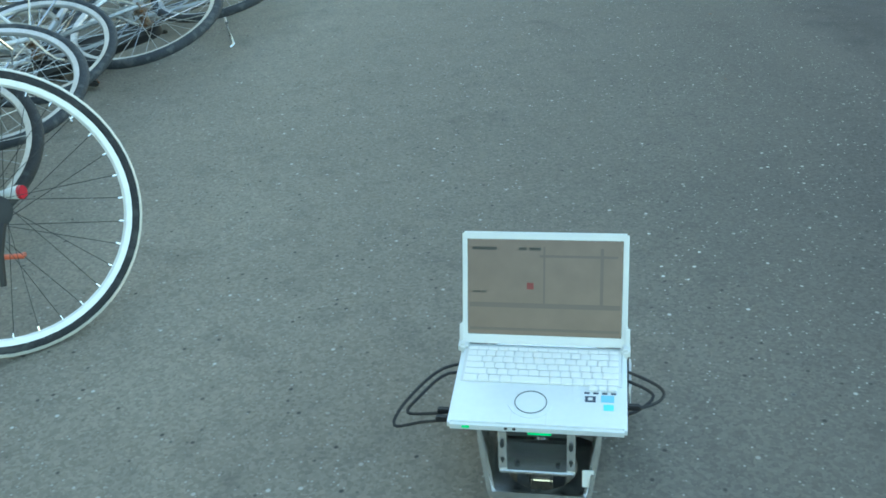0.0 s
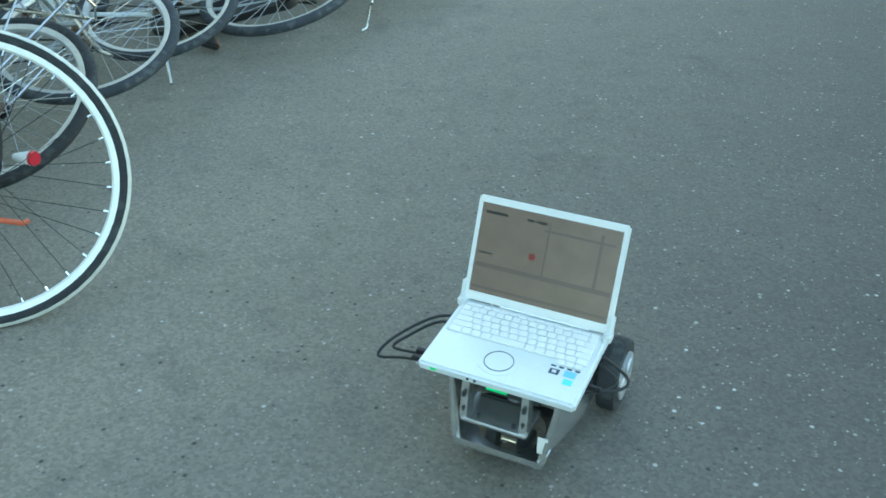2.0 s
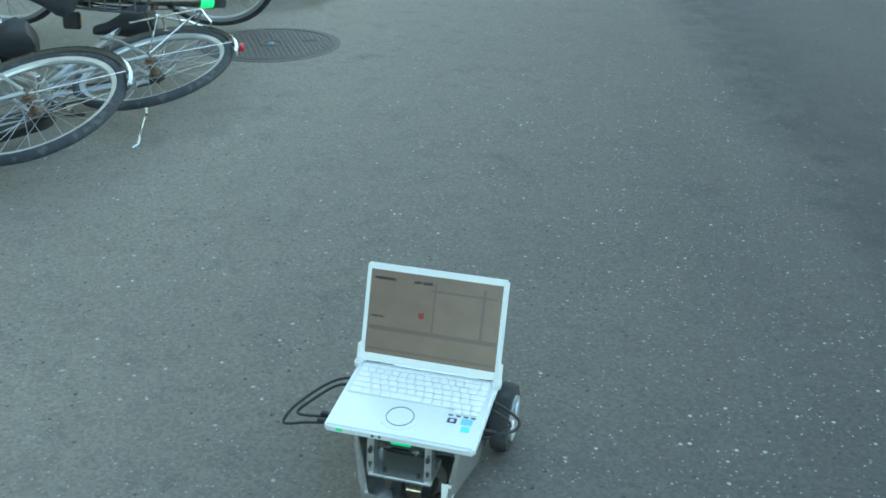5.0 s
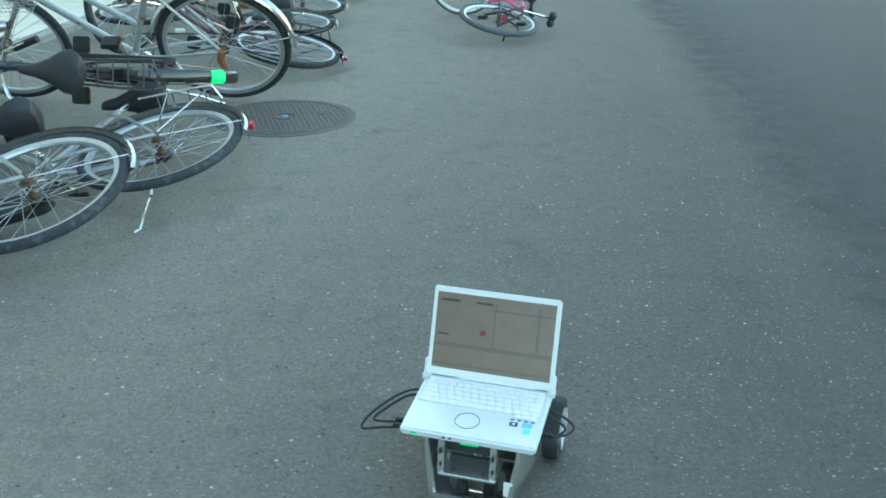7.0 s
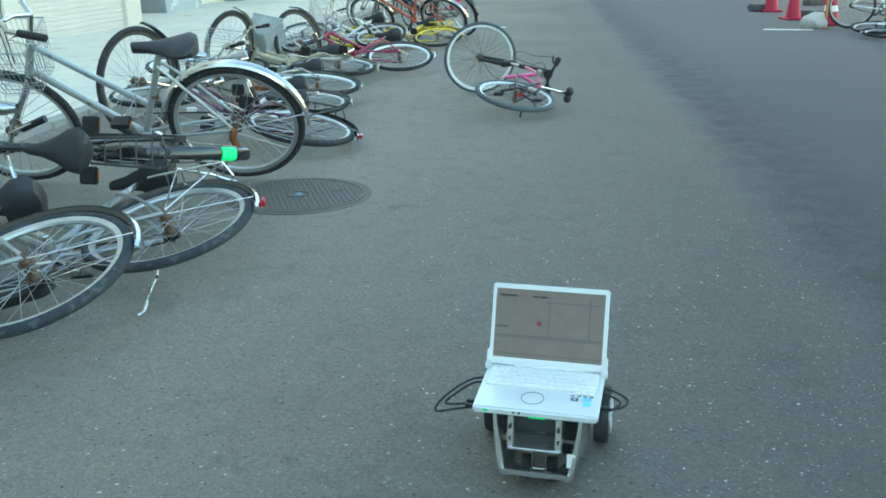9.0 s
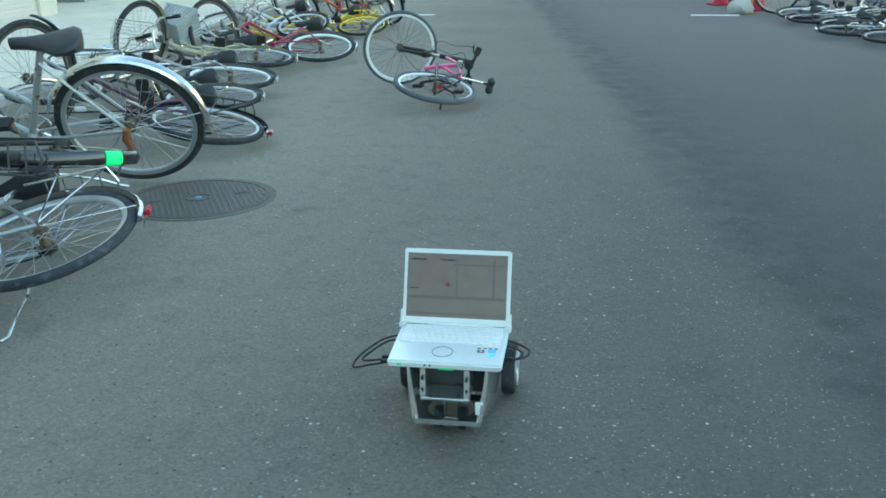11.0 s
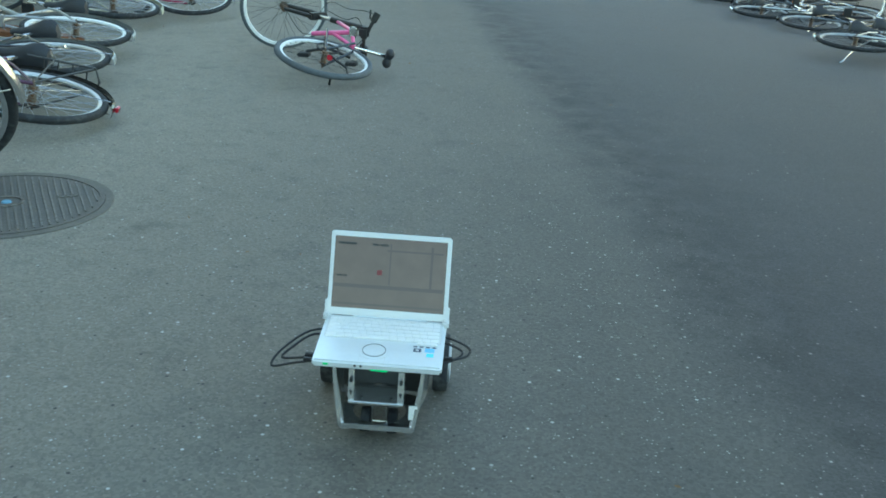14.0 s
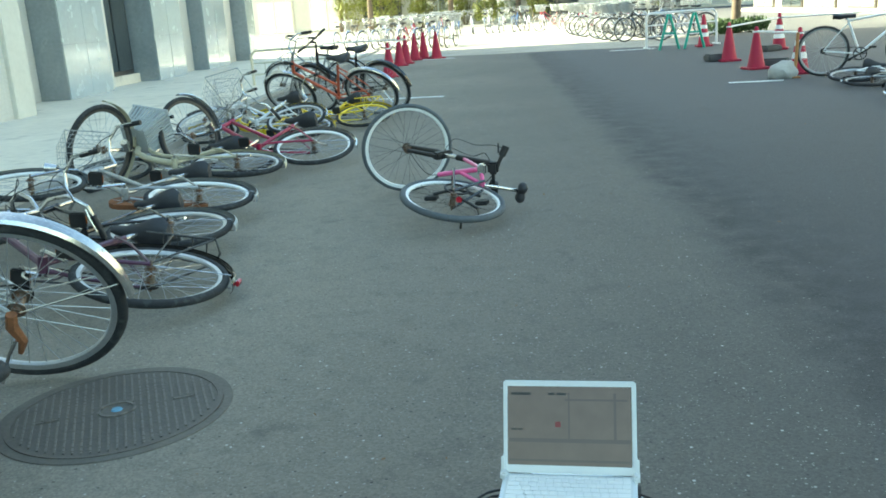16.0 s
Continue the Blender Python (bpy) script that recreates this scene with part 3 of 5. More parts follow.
def bicycle(label, C, heading, lean, frame=SILVERPAINT, shape="step", tyre=RUBBER, rim=ALU, spoke=SPOKE, wall=None, steer=0.0, minor=0.019,
            fender=None, basket=None, rack=None, case=None, bars="swept", saddle=SADDLE, stand=True, lift=0.0, lamp=True, deep=0.012, crank=40.0, group="fallen bicycles", tail=None, size=1.0, name="bicycle", drop=0.02, pitch=0.0, front_rim=None, front_guard=True, big=1.0, basket_drop=0.0, basket_size=1.0, rest=None):
    """C: the rear hub's place on the plan; heading: where the front points; lean: degrees to its own left.
    rest: for one that lies on others, the rear hub in space and the direction that its left side faces."""
    R = R_WHEEL
    cz = R * size * math.cos(radians(lean)) + minor * abs(math.sin(radians(lean))) * 0.4 + lift
    M = Matrix.Translation((C[0], C[1], cz)) @ pose(0, 0, 0, 0, -pitch, heading) @ pose(0, 0, 0, -lean, 0, 0) @ Matrix.Scale(size, 4) @ Matrix.Translation((0, 0, -R))
    if rest:
        hub, left = Vector(rest[0]), Vector(rest[1]).normalized()
        ahead = Vector((math.cos(radians(heading)), math.sin(radians(heading)), 0))
        ahead = (ahead - left * ahead.dot(left)).normalized()
        turn = Matrix((ahead, left, ahead.cross(left))).transposed().to_4x4()
        M = Matrix.Translation(hub) @ turn @ Matrix.Scale(size, 4) @ Matrix.Translation((0, 0, -R))
    t = thing(name, label, "bicycle", group, M)
    ax_r, ax_f, bb = Vector((0, 0, R)), Vector((1.08, 0, R)), Vector((0.45, 0, 0.28))
    ht, hb = Vector((0.845, 0, 0.82)), Vector((0.905, 0, 0.64))
    seat = Vector((0.285, 0, 0.74))
    axis = (ht - hb).normalized()
    S = Matrix.Translation(hb) @ Matrix.Rotation(radians(steer), 4, axis) @ Matrix.Translation(-hb)
    wheel(t, "rear_wheel", Matrix.Translation(ax_r), tyre, rim, spoke, wall, minor, deep, CLEAR if fender else None)
    wheel(t, "front_wheel", S @ Matrix.Translation(ax_f), tyre, front_rim or rim, spoke, wall, minor, deep)
    # frame
    bm = bmesh.new()
    tube(bm, bb, seat, 0.016)
    tube(bm, hb, ht, 0.019, 10)
    tube(bm, bb - Vector((0, 0.036, 0)), bb + Vector((0, 0.036, 0)), 0.022, 12)
    for y in (-0.055, 0.055):
        sweep(bm, [bb + Vector((-0.03, y * 0.5, 0)), (0.3, y * 0.8, 0.295), (0.0, y, R)], 0.0095, 6)
        sweep(bm, [seat + Vector((0.02, y * 0.4, -0.06)), (0.18, y * 0.85, 0.55), (0.0, y, R)], 0.0075, 6)
    if shape == "diamond":
        tube(bm, ht + Vector((0.012, 0, -0.03)), seat + Vector((0.012, 0, -0.035)), 0.015)
        tube(bm, hb + Vector((-0.008, 0, 0.03)), bb, 0.019)
    elif shape == "loop":
        sweep(bm, [hb + Vector((-0.01, 0, 0.05)), (0.83, 0, 0.52), (0.70, 0, 0.38), (0.56, 0, 0.31), bb], 0.022, 10)
        sweep(bm, [ht + Vector((0.01, 0, -0.05)), (0.76, 0, 0.6), (0.62, 0, 0.48), (0.40, 0, 0.43)], 0.014, 8)
    else:
        tube(bm, hb + Vector((-0.01, 0, 0.02)), bb, 0.018)
        tube(bm, ht + Vector((0.01, 0, -0.03)), bb + (seat - bb) * 0.36, 0.015)
    part("frame", bm, frame, t)
    # fork
    bm = bmesh.new()
    tube(bm, hb + axis * -0.015, hb + axis * 0.02, 0.022, 10)
    for y in (-0.055, 0.055):
        sweep(bm, [hb + Vector((0.01, y * 0.6, -0.02)), hb + Vector((0.05, y, -0.10)), (1.03, y, 0.42), (1.08, y, R)], 0.0105, 6)
    bmesh.ops.transform(bm, matrix=S, verts=bm.verts)
    fork = part("fork", bm, BLACKPAINT if bars == "flat" else (CHROME if shape != "diamond" else frame), t)
    # handlebar, stem and grips
    top = ht + axis * 0.13
    bm = bmesh.new()
    tube(bm, ht, top, 0.012, 8)
    if bars == "swept":
        for s in (-1, 1):
            sweep(bm, [top, top + Vector((0.05, s * 0.06, 0.03)), top + Vector((0.06, s * 0.16, 0.06)), top + Vector((0.0, s * 0.25, 0.07)), top + Vector((-0.16, s * 0.29, 0.06))], 0.011, 8)
        ends = [(top + Vector((-0.05, s * 0.262, 0.068)), top + Vector((-0.17, s * 0.292, 0.06))) for s in (-1, 1)]
    else:
        tube(bm, top, top + Vector((0.07, 0, 0.01)), 0.014)
        sweep(bm, [top + Vector((0.05, -0.28, 0.03)), top + Vector((0.07, -0.1, 0.01)), top + Vector((0.07, 0.1, 0.01)), top + Vector((0.05, 0.28, 0.03))], 0.0125, 8)
        ends = [(top + Vector((0.058, s * 0.16, 0.02)), top + Vector((0.05, s * 0.285, 0.031))) for s in (-1, 1)]
    bmesh.ops.transform(bm, matrix=S, verts=bm.verts)
    hbar = part("handlebar", bm, CHROME if bars == "swept" else BLACK, t)
    for a, b in ends:
        bm = bmesh.new()
        tube(bm, a, b, 0.0165, 10)
        bmesh.ops.transform(bm, matrix=S, verts=bm.verts)
        part("grip", bm, BLACK, hbar)
        bm = bmesh.new()
        sweep(bm, [a + Vector((0.01, 0, -0.01)), a + Vector((0.05, 0, -0.03)), (a + b) / 2 + Vector((0.055, 0, -0.035)), b + Vector((0.05, 0, -0.03))], 0.005, 6)
        bmesh.ops.transform(bm, matrix=S, verts=bm.verts)
        part("brake_lever", bm, CHROME if bars == "swept" else BLACK, hbar)
    for s in (-1, 1):
        bm = bmesh.new()
        sweep(bm, smooth_line([top + Vector((0.03, s * 0.2, 0.05)), top + Vector((0.14, s * 0.13, 0.06)), top + Vector((0.15, s * 0.03, -0.05)), hb + Vector((0.06, s * 0.02, 0.04))], 4), 0.0028, 5)
        bmesh.ops.transform(bm, matrix=S, verts=bm.verts)
        part("brake_cable", bm, CABLE, t)
    # saddle
    bm = bmesh.new()
    tube(bm, seat + Vector((0.012, 0, -0.03)), seat + Vector((-0.028, 0, 0.09 - drop)), 0.0125, 8)
    part("seat_post", bm, CHROME, t)
    bm = bmesh.new()
    sc = seat + Vector((-0.04 + 0.2 * (big - 1), 0, 0.12 - drop))
    outline = [(0.140, 0.016), (0.125, 0.022), (0.07, 0.030), (0.01, 0.052), (-0.05, 0.086), (-0.10, 0.094), (-0.13, 0.070), (-0.14, 0.035)]
    rings_ = []
    for x, w in outline:
        rings_.append([bm.verts.new(sc + big * Vector((x, w * math.cos(a), (0.022 if math.sin(a) > 0 else 0.046 if x < -0.02 else 0.030) * math.sin(a) + (0.010 if x < -0.06 else 0)))) for a in [2 * math.pi * j / 12 for j in range(12)]])
    for A, B in zip(rings_, rings_[1:]):
        for j in range(12):
            bm.faces.new((A[j], A[(j + 1) % 12], B[(j + 1) % 12], B[j]))
    bm.faces.new(rings_[0])
    bm.faces.new(rings_[-1][::-1])
    part("saddle", bm, saddle, t)
    # crank set
    ca = radians(crank)
    arm = Vector((math.cos(ca), 0, math.sin(ca))) * 0.165
    bm = bmesh.new()
    ring(bm, 0.085, [(-0.012, -0.05), (0.0, -0.05), (0.0, -0.046), (-0.012, -0.046)], 32, m=Matrix.Translation(bb))
    for i in range(5):
        a = 2 * math.pi * i / 5
        tube(bm, bb + Vector((0, -0.048, 0)), bb + Vector((0.076 * math.cos(a), -0.048, 0.076 * math.sin(a))), 0.006, 4)
    tube(bm, bb + Vector((0, -0.06, 0)), bb + Vector((0, 0.06, 0)), 0.012, 8)
    tube(bm, bb + Vector((0, -0.06, 0)), bb + Vector((0, -0.062, 0)) + arm, 0.010, 6)
    tube(bm, bb + Vector((0, 0.06, 0)), bb + Vector((0, 0.062, 0)) - arm, 0.010, 6)
    cr = part("crank", bm, CHROME if shape != "diamond" else BLACK, t)
    for s, a in ((-1, arm), (1, -arm)):
        bm = bmesh.new()
        box(bm, bb + a + Vector((0, s * 0.115, 0)), (0.085, 0.08, 0.025), bevel=0.006)
        pd = part("pedal", bm, BLACK, cr)
        for q in (-1, 1):
            bm = bmesh.new()
            box(bm, bb + a + Vector((q * 0.0425, s * 0.115, 0)), (0.005, 0.04, 0.010))
            part("pedal_reflector", bm, AMBER, pd, smooth=False)
    # chain or chain case
    bm = bmesh.new()
    if case:
        pts = []
        for i in range(9):
            a = math.pi * (-0.5 + i / 8)
            pts.append((bb.x + 0.10 * math.cos(a), bb.z + 0.10 * math.sin(a)))
        for i in range(7):
            a = math.pi * (0.5 + i / 6)
            pts.append((0.05 * math.cos(a), R + 0.05 * math.sin(a)))
        va = [bm.verts.new((x, -0.075, z)) for x, z in pts]
        vb = [bm.verts.new((x, -0.045, z)) for x, z in pts]
        bm.faces.new(va)
        bm.faces.new(vb[::-1])
        for i in range(len(pts)):
            j = (i + 1) % len(pts)
            bm.faces.new((va[i], vb[i], vb[j], va[j]))
        part("chain_case", bm, case, t)
    else:
        tube(bm, bb + Vector((0, -0.048, 0.085)), (0, -0.048, R + 0.035), 0.004, 4)
        tube(bm, bb + Vector((0, -0.048, -0.085)), (0, -0.048, R - 0.035), 0.004, 4)
        ring(bm, 0.035, [(-0.02, -0.05), (0.0, -0.05), (0.0, -0.044), (-0.02, -0.044)], 18, m=Matrix.Translation(ax_r))
        part("chain", bm, BLACK, t)
    # mudguards
    if fender:
        prof = [(0.0, -0.027), (0.010, -0.018), (0.013, 0.0), (0.010, 0.018), (0.0, 0.027), (0.008, 0.017), (0.011, 0.0), (0.008, -0.017)]
        bm = bmesh.new()
        ring(bm, R + 0.016, prof, 26, radians(10), radians(180), Matrix.Translation(ax_r))
        fd = part("rear_mudguard", bm, fender, t)
        for y in (-0.03, 0.03):
            bm = bmesh.new()
            tube(bm, (0, y * 1.6, R), (-(R + 0.02) * math.cos(0.35), y, R + (R + 0.02) * math.sin(0.35) * 0.6), 0.003, 5)
            part("mudguard_stay", bm, CHROME, fd)
        if tail:
            bm = bmesh.new()
            box(bm, (-(R + 0.03), 0, R + 0.08), (0.016, 0.028, 0.045), bevel=0.005)
            part("tail_reflector", bm, tail, fd)
        if front_guard:
            bm = bmesh.new()
            ring(bm, R + 0.016, prof, 20, radians(30), radians(165), Matrix.Translation(ax_f))
            bmesh.ops.transform(bm, matrix=S, verts=bm.verts)
            part("front_mudguard", bm, fender, t)
    # carrier
    if rack:
        bm = bmesh.new()
        z = 2 * R + 0.075
        sweep(bm, [(0.18, -0.05, z), (-0.15, -0.065, z), (-0.175, 0, z), (-0.15, 0.065, z), (0.18, 0.05, z)], 0.006, 6)
        for x in (0.10, 0.03, -0.04, -0.11):
            tube(bm, (x, -0.062, z), (x, 0.062, z), 0.004, 5)
        for y in (-0.06, 0.06):
            tube(bm, (0.05, y, z), (0.0, y, R), 0.004, 5)
            tube(bm, (-0.14, y, z), (0.0, y, R), 0.005, 5)
        part("carrier", bm, rack, t)
    # basket
    if basket:
        b0 = Vector((1.02 - 0.5 * basket_drop, 0, 0.80 - basket_drop))
        lo_, hi_ = [[v * basket_size for v in pair] for pair in ((0.24, 0.28), (0.32, 0.40))]
        h = 0.24

        def corner(k, z):
            u = z / h
            w, d = lo_[1] + (hi_[1] - lo_[1]) * u, lo_[0] + (hi_[0] - lo_[0]) * u
            return [b0 + Vector((sx * d / 2 + 0.02 * u, sy * w / 2, z)) for sx, sy in ((1, 1), (1, -1), (-1, -1), (-1, 1))][k % 4]
        bm = bmesh.new()
        if basket in (WIRE, DARKWIRE, CHROME):
            for z in (0, 0.06, 0.12, 0.18, h):
                for k in range(4):
                    tube(bm, corner(k, z), corner(k + 1, z), 0.0038 if z == h else 0.0017, 5)
            for k in range(4):
                for i in range(9):
                    f = i / 9
                    tube(bm, corner(k, 0).lerp(corner(k + 1, 0), f), corner(k, h).lerp(corner(k + 1, h), f), 0.0015, 4)
            for i in range(1, 7):
                f = i / 7
                tube(bm, corner(0, 0).lerp(corner(1, 0), f), corner(3, 0).lerp(corner(2, 0), f), 0.002, 4)
        else:
            for k in range(4):
                for i in range(9):
                    p, q = corner(k, 0).lerp(corner(k + 1, 0), (i + 0.5) / 9), corner(k, h).lerp(corner(k + 1, h), (i + 0.5) / 9)
                    tube(bm, p, q, 0.012, 4)
            bmesh.ops.create_cube(bm, size=1, matrix=Matrix.Translation(b0) @ Matrix.Diagonal((lo_[0], lo_[1], 0.01, 1)))
            sweep(bm, [corner(k, h) for k in range(4)], 0.014, 6, closed=True)
            sweep(bm, [corner(k, 0.12) for k in range(4)], 0.013, 6, closed=True)
        bmesh.ops.transform(bm, matrix=S, verts=bm.verts)
        tagged(part("basket", bm, basket, t), kind="stuff")
    # stand and lamp
    if stand:
        bm = bmesh.new()
        sweep(bm, [(0.0, 0.075, R - 0.01), (-0.10, 0.10, R - 0.16), (-0.15, 0.125, 0.10), (-0.185, 0.135, 0.075)], 0.0075, 6)
        part("kickstand", bm, CHROME, t)
    if lamp and basket:
        bm = bmesh.new()
        tube(bm, (0.985, 0.075, 0.50), (1.06, 0.075, 0.50), 0.022, 10, 0.036)
        bmesh.ops.transform(bm, matrix=S, verts=bm.verts)
        part("headlamp", bm, CHROME, t)
    return t


def bikes_near():
    # first group, beside the robot's start
    a0 = bicycle("black road bicycle with white rims and pale-walled tyres, leaning over", (0.413, -4.159), 224, -23, BLACKPAINT, "diamond", RUBBER, WHITERIM, DARKSPOKE, WHITEWALL, size=1.06, deep=0.005, bars="flat", stand=False, minor=0.0165, crank=200)
    bm = bmesh.new()
    for k, r in enumerate((0.038, 0.034, 0.030, 0.026)):
        ring(bm, r, [(-0.02, 0.030 + 0.007 * k), (0.0, 0.030 + 0.007 * k), (0.0, 0.034 + 0.007 * k), (-0.02, 0.034 + 0.007 * k)], 24, m=Matrix.Translation((0, 0, R_WHEEL)))
    tube(bm, (0, 0.028, R_WHEEL), (0, 0.060, R_WHEEL), 0.018, 12)
    part("cassette", bm, BLACK, a0, "dark sprocket cluster")
    bm = bmesh.new()
    sweep(bm, [(0.0, 0.085, R_WHEEL - 0.03), (0.03, 0.09, R_WHEEL - 0.09), (0.045, 0.085, R_WHEEL - 0.16)], [0.008, 0.010, 0.007], 6)
    part("derailleur", bm, BLACK, a0, "black derailleur")
    a1 = bicycle("dark bicycle with black tyres and a white tail lamp", (-0.06, -3.98), 188, -8, BLACKPAINT, "diamond", RUBBER, ALU, bars="flat", minor=0.024, stand=False, crank=120)
    inv = a1.matrix_basis.inverted()
    bm = bmesh.new()
    tube(bm, inv @ Vector((0.255, -3.895, 0.245)), inv @ Vector((0.312, -3.89, 0.250)), 0.010, 12, 0.021)
    tl = part("tail_lamp", bm, WHITERIM, a1, "white tail lamp with a red lens")
    bm = bmesh.new()
    tube(bm, inv @ Vector((0.312, -3.89, 0.250)), inv @ Vector((0.322, -3.89, 0.251)), 0.021, 12, 0.019)
    part("lens", bm, REDLENS, tl)
    bm = bmesh.new()
    sweep(bm, [inv @ Vector(q) for q in ((0.20, -4.00, 0.10), (0.27, -3.99, 0.105), (0.315, -3.965, 0.095), (0.30, -3.94, 0.085))], 0.008, 8)
    part("cable_lock", bm, ORANGEPAINT, a1, "orange cable lock")
    bicycle("silver city bicycle lying on its side with a chrome carrier", (-0.12, -3.62), 190, -58, SILVERPAINT, "step", RUBBER, ALU, rack=CHROME, basket=WIRE, lift=0.06, crank=10)
    bicycle("grey city bicycle tipped over against its neighbour", (-0.21, -3.12), 205, -67, GREYPAINT, "step", GREYTYRE, ALU, basket=WIRE, lift=0.16, crank=80)
    w4 = bicycle("white city bicycle lying flat with grey tyres", (-0.38, -2.52), 195, -66, WHITEPAINT, "step", GREYTYRE, ALU, basket=BASKETGREY, rack=CHROME, lift=0.1, crank=150)
    inv = w4.matrix_basis.inverted()
    bm = bmesh.new()
    sweep(bm, [inv @ Vector(q) for q in ((-0.289, -2.621, 0.1), (-0.27, -2.64, 0.06), (-0.167, -2.752, 0.012))], 0.006, 6)
    part("kickstand", bm, CHROME, w4)
    w6 = bicycle("silver city bicycle fallen over with a kickstand sticking out", (0, 0), 200, 0, SILVERPAINT, "step", GREYTYRE, ALU, fender=CHROME, case=BLACK, basket=WIRE, crank=60, stand=False, size=1.13, rest=((-0.15, -1.97, 0.212), (-0.07, -0.31, 0.948)))
    inv = w6.matrix_basis.inverted()
    at = inv @ Matrix.Translation((-0.30, -2.33, 0.045)) @ pose(0, 0, 0, 20, 25, 60)
    bm = bmesh.new()
    box(bm, (0, 0, 0), (0.085, 0.075, 0.028), at, bevel=0.007)
    pd = part("pedal", bm, BLACK, w6)
    bm = bmesh.new()
    box(bm, (0.044, 0, 0), (0.006, 0.05, 0.016), at)
    part("pedal_reflector", bm, AMBER, pd, smooth=False)
    w5 = bicycle("pale silver city bicycle lying across another, carrier up", (0, 0), 196, 0, SILVERPAINT, "step", GREYTYRE, ALU, fender=CHROME, rack=CHROME, basket=WIRE, crank=220, stand=False, tail=REDLENS, size=1.12, rest=((-0.04, -1.24, 0.180), (-0.10, -0.22, 0.970)))
    bm = bmesh.new()
    inv = w5.matrix_basis.inverted()
    sweep(bm, [inv @ Vector(q) for q in ((0.0, -1.4, 0.09), (0.07, -1.53, 0.06), (0.04, -1.476, 0.055), (0.124, -1.667, 0.05), (0.199, -1.83, 0.035), (0.189, -1.858, 0.03))], 0.0055, 7)
    part("kickstand", bm, CHROME, w5)
    b = bicycle("glossy black city bicycle lying down, green tape on its mudguard", (-0.37, -0.60), 184, 78, BLACKPAINT, "loop", RUBBER, ALU, fender=BLACKPAINT, rack=DARKWIRE, basket=DARKWIRE, case=BLACK, lift=0.27, crank=300, size=1.1)
    bm = bmesh.new()
    ring(bm, R_WHEEL + 0.019, [(0.0, -0.029), (0.013, -0.019), (0.016, 0.0), (0.013, 0.019), (0.0, 0.029), (0.010, 0.0)], 4, radians(150), radians(162), Matrix.Translation((0, 0, R_WHEEL)))
    part("green_tape", bm, GREENTAPE, b, "fluorescent green adhesive tape")
    # the standing silver one and the tangle behind it
    d = bicycle("old silver city bicycle leaning over, broad steel mudguard, wire basket", (-0.40, 0.11), 196, 27, SILVERPAINT, "step", RUBBER, ALU, fender=CHROME, basket=WIRE, crank=250, stand=False, size=1.16, lift=0.02, drop=0.09, big=1.05, front_guard=False, basket_drop=0.20, basket_size=0.74, group="leaning bicycles")
    bm = bmesh.new()
    sweep(bm, [(0.0, 0.07, R_WHEEL + 0.02), (0.012, 0.075, R_WHEEL - 0.03), (-0.004, 0.08, R_WHEEL - 0.09), (0.02, 0.08, R_WHEEL - 0.14)], [0.018, 0.020, 0.015, 0.008], 7)
    part("rusty_stand", bm, RUST, d, "rusted side stand")
    bm = bmesh.new()
    sweep(bm, [(0.015, 0.085, R_WHEEL - 0.08), (0.05, 0.10, R_WHEEL - 0.13), (0.09, 0.13, R_WHEEL - 0.22)], 0.0065, 6)
    part("stand_leg", bm, CHROME, d)
    bicycle("plum-coloured bicycle fallen over, front wheel turned up, wire carrier", (0, 0), 187, 0, PURPLEPAINT, "step", RUBBER, ALU, size=1.12, rest=((-0.495, 1.175, 0.150), (0.20, -0.02, 0.96)), front_rim=DARKFRAME, steer=80, fender=BLACKPAINT, rack=DARKWIRE, crank=30, deep=0.010, tail=REDLENS, stand=False)
    bicycle("dark bicycle lying flat with a black chain case", (0, 0), 188, 0, BLACKPAINT, "step", RUBBER, ALU, fender=GREYPAINT, case=BLACK, crank=70, size=1.1, rest=((-0.906, 2.14, 0.150), (0.05, -0.05, 0.99)))
    bicycle("pale silver bicycle lying on its side with a brown chain case", (0, 0), 186, 0, SILVERPAINT, "step", RUBBER, WHITERIM, fender=GREYPAINT, case=RUST, basket=WIRE, crank=140, stand=False, size=1.1, rest=((-1.133, 2.99, 0.175), (0.117, -0.052, 0.992)))
    bicycle("cream city bicycle lying down, front wheel up, grey plastic basket", (0, 0), 186, 0, CREAMPAINT, "loop", RUBBER, ALU, size=1.14, rest=((-1.50, 4.42, 0.155), (0.10, -0.06, 0.97)), front_rim=DARKFRAME, steer=92, fender=CREAMPAINT, basket=BASKETGREY, basket_drop=0.12, basket_size=0.8, crank=10)
    bicycle("grey bicycle lying under a cream one", (-1.75, 4.95), 196, -81, GREYPAINT, "step", RUBBER, GREYPAINT, fender=GREYPAINT, lift=0.02, crank=300, stand=False)
    bicycle("crimson bicycle lying on its side with bright rims", (0, 0), 183, 0, REDPAINT, "step", RUBBER, WHITERIM, size=1.1, rest=((-1.106, 5.197, 0.165), (0.09, -0.26, 0.945)), front_rim=DARKFRAME, steer=70, fender=CHROME, basket=WIRE, crank=110, deep=0.010)
    bicycle("white bicycle lying against others with a wire basket", (-1.95, 7.0), 180, -70, WHITEPAINT, "step", RUBBER, ALU, fender=CHROME, basket=CHROME, lift=0.1, crank=200)
    bicycle("yellow bicycle lying on the asphalt", (-1.42, 7.80), 186, -74, YELLOWPAINT, "step", RUBBER, YELLOWPAINT, fender=YELLOWPAINT, rack=YELLOWPAINT, lift=0.04, crank=20)
    bicycle("yellow bicycle lying behind the crimson one", (-2.0, 7.35), 190, -78, YELLOWPAINT, "loop", RUBBER, ALU, fender=YELLOWPAINT, basket=WIRE, crank=120)
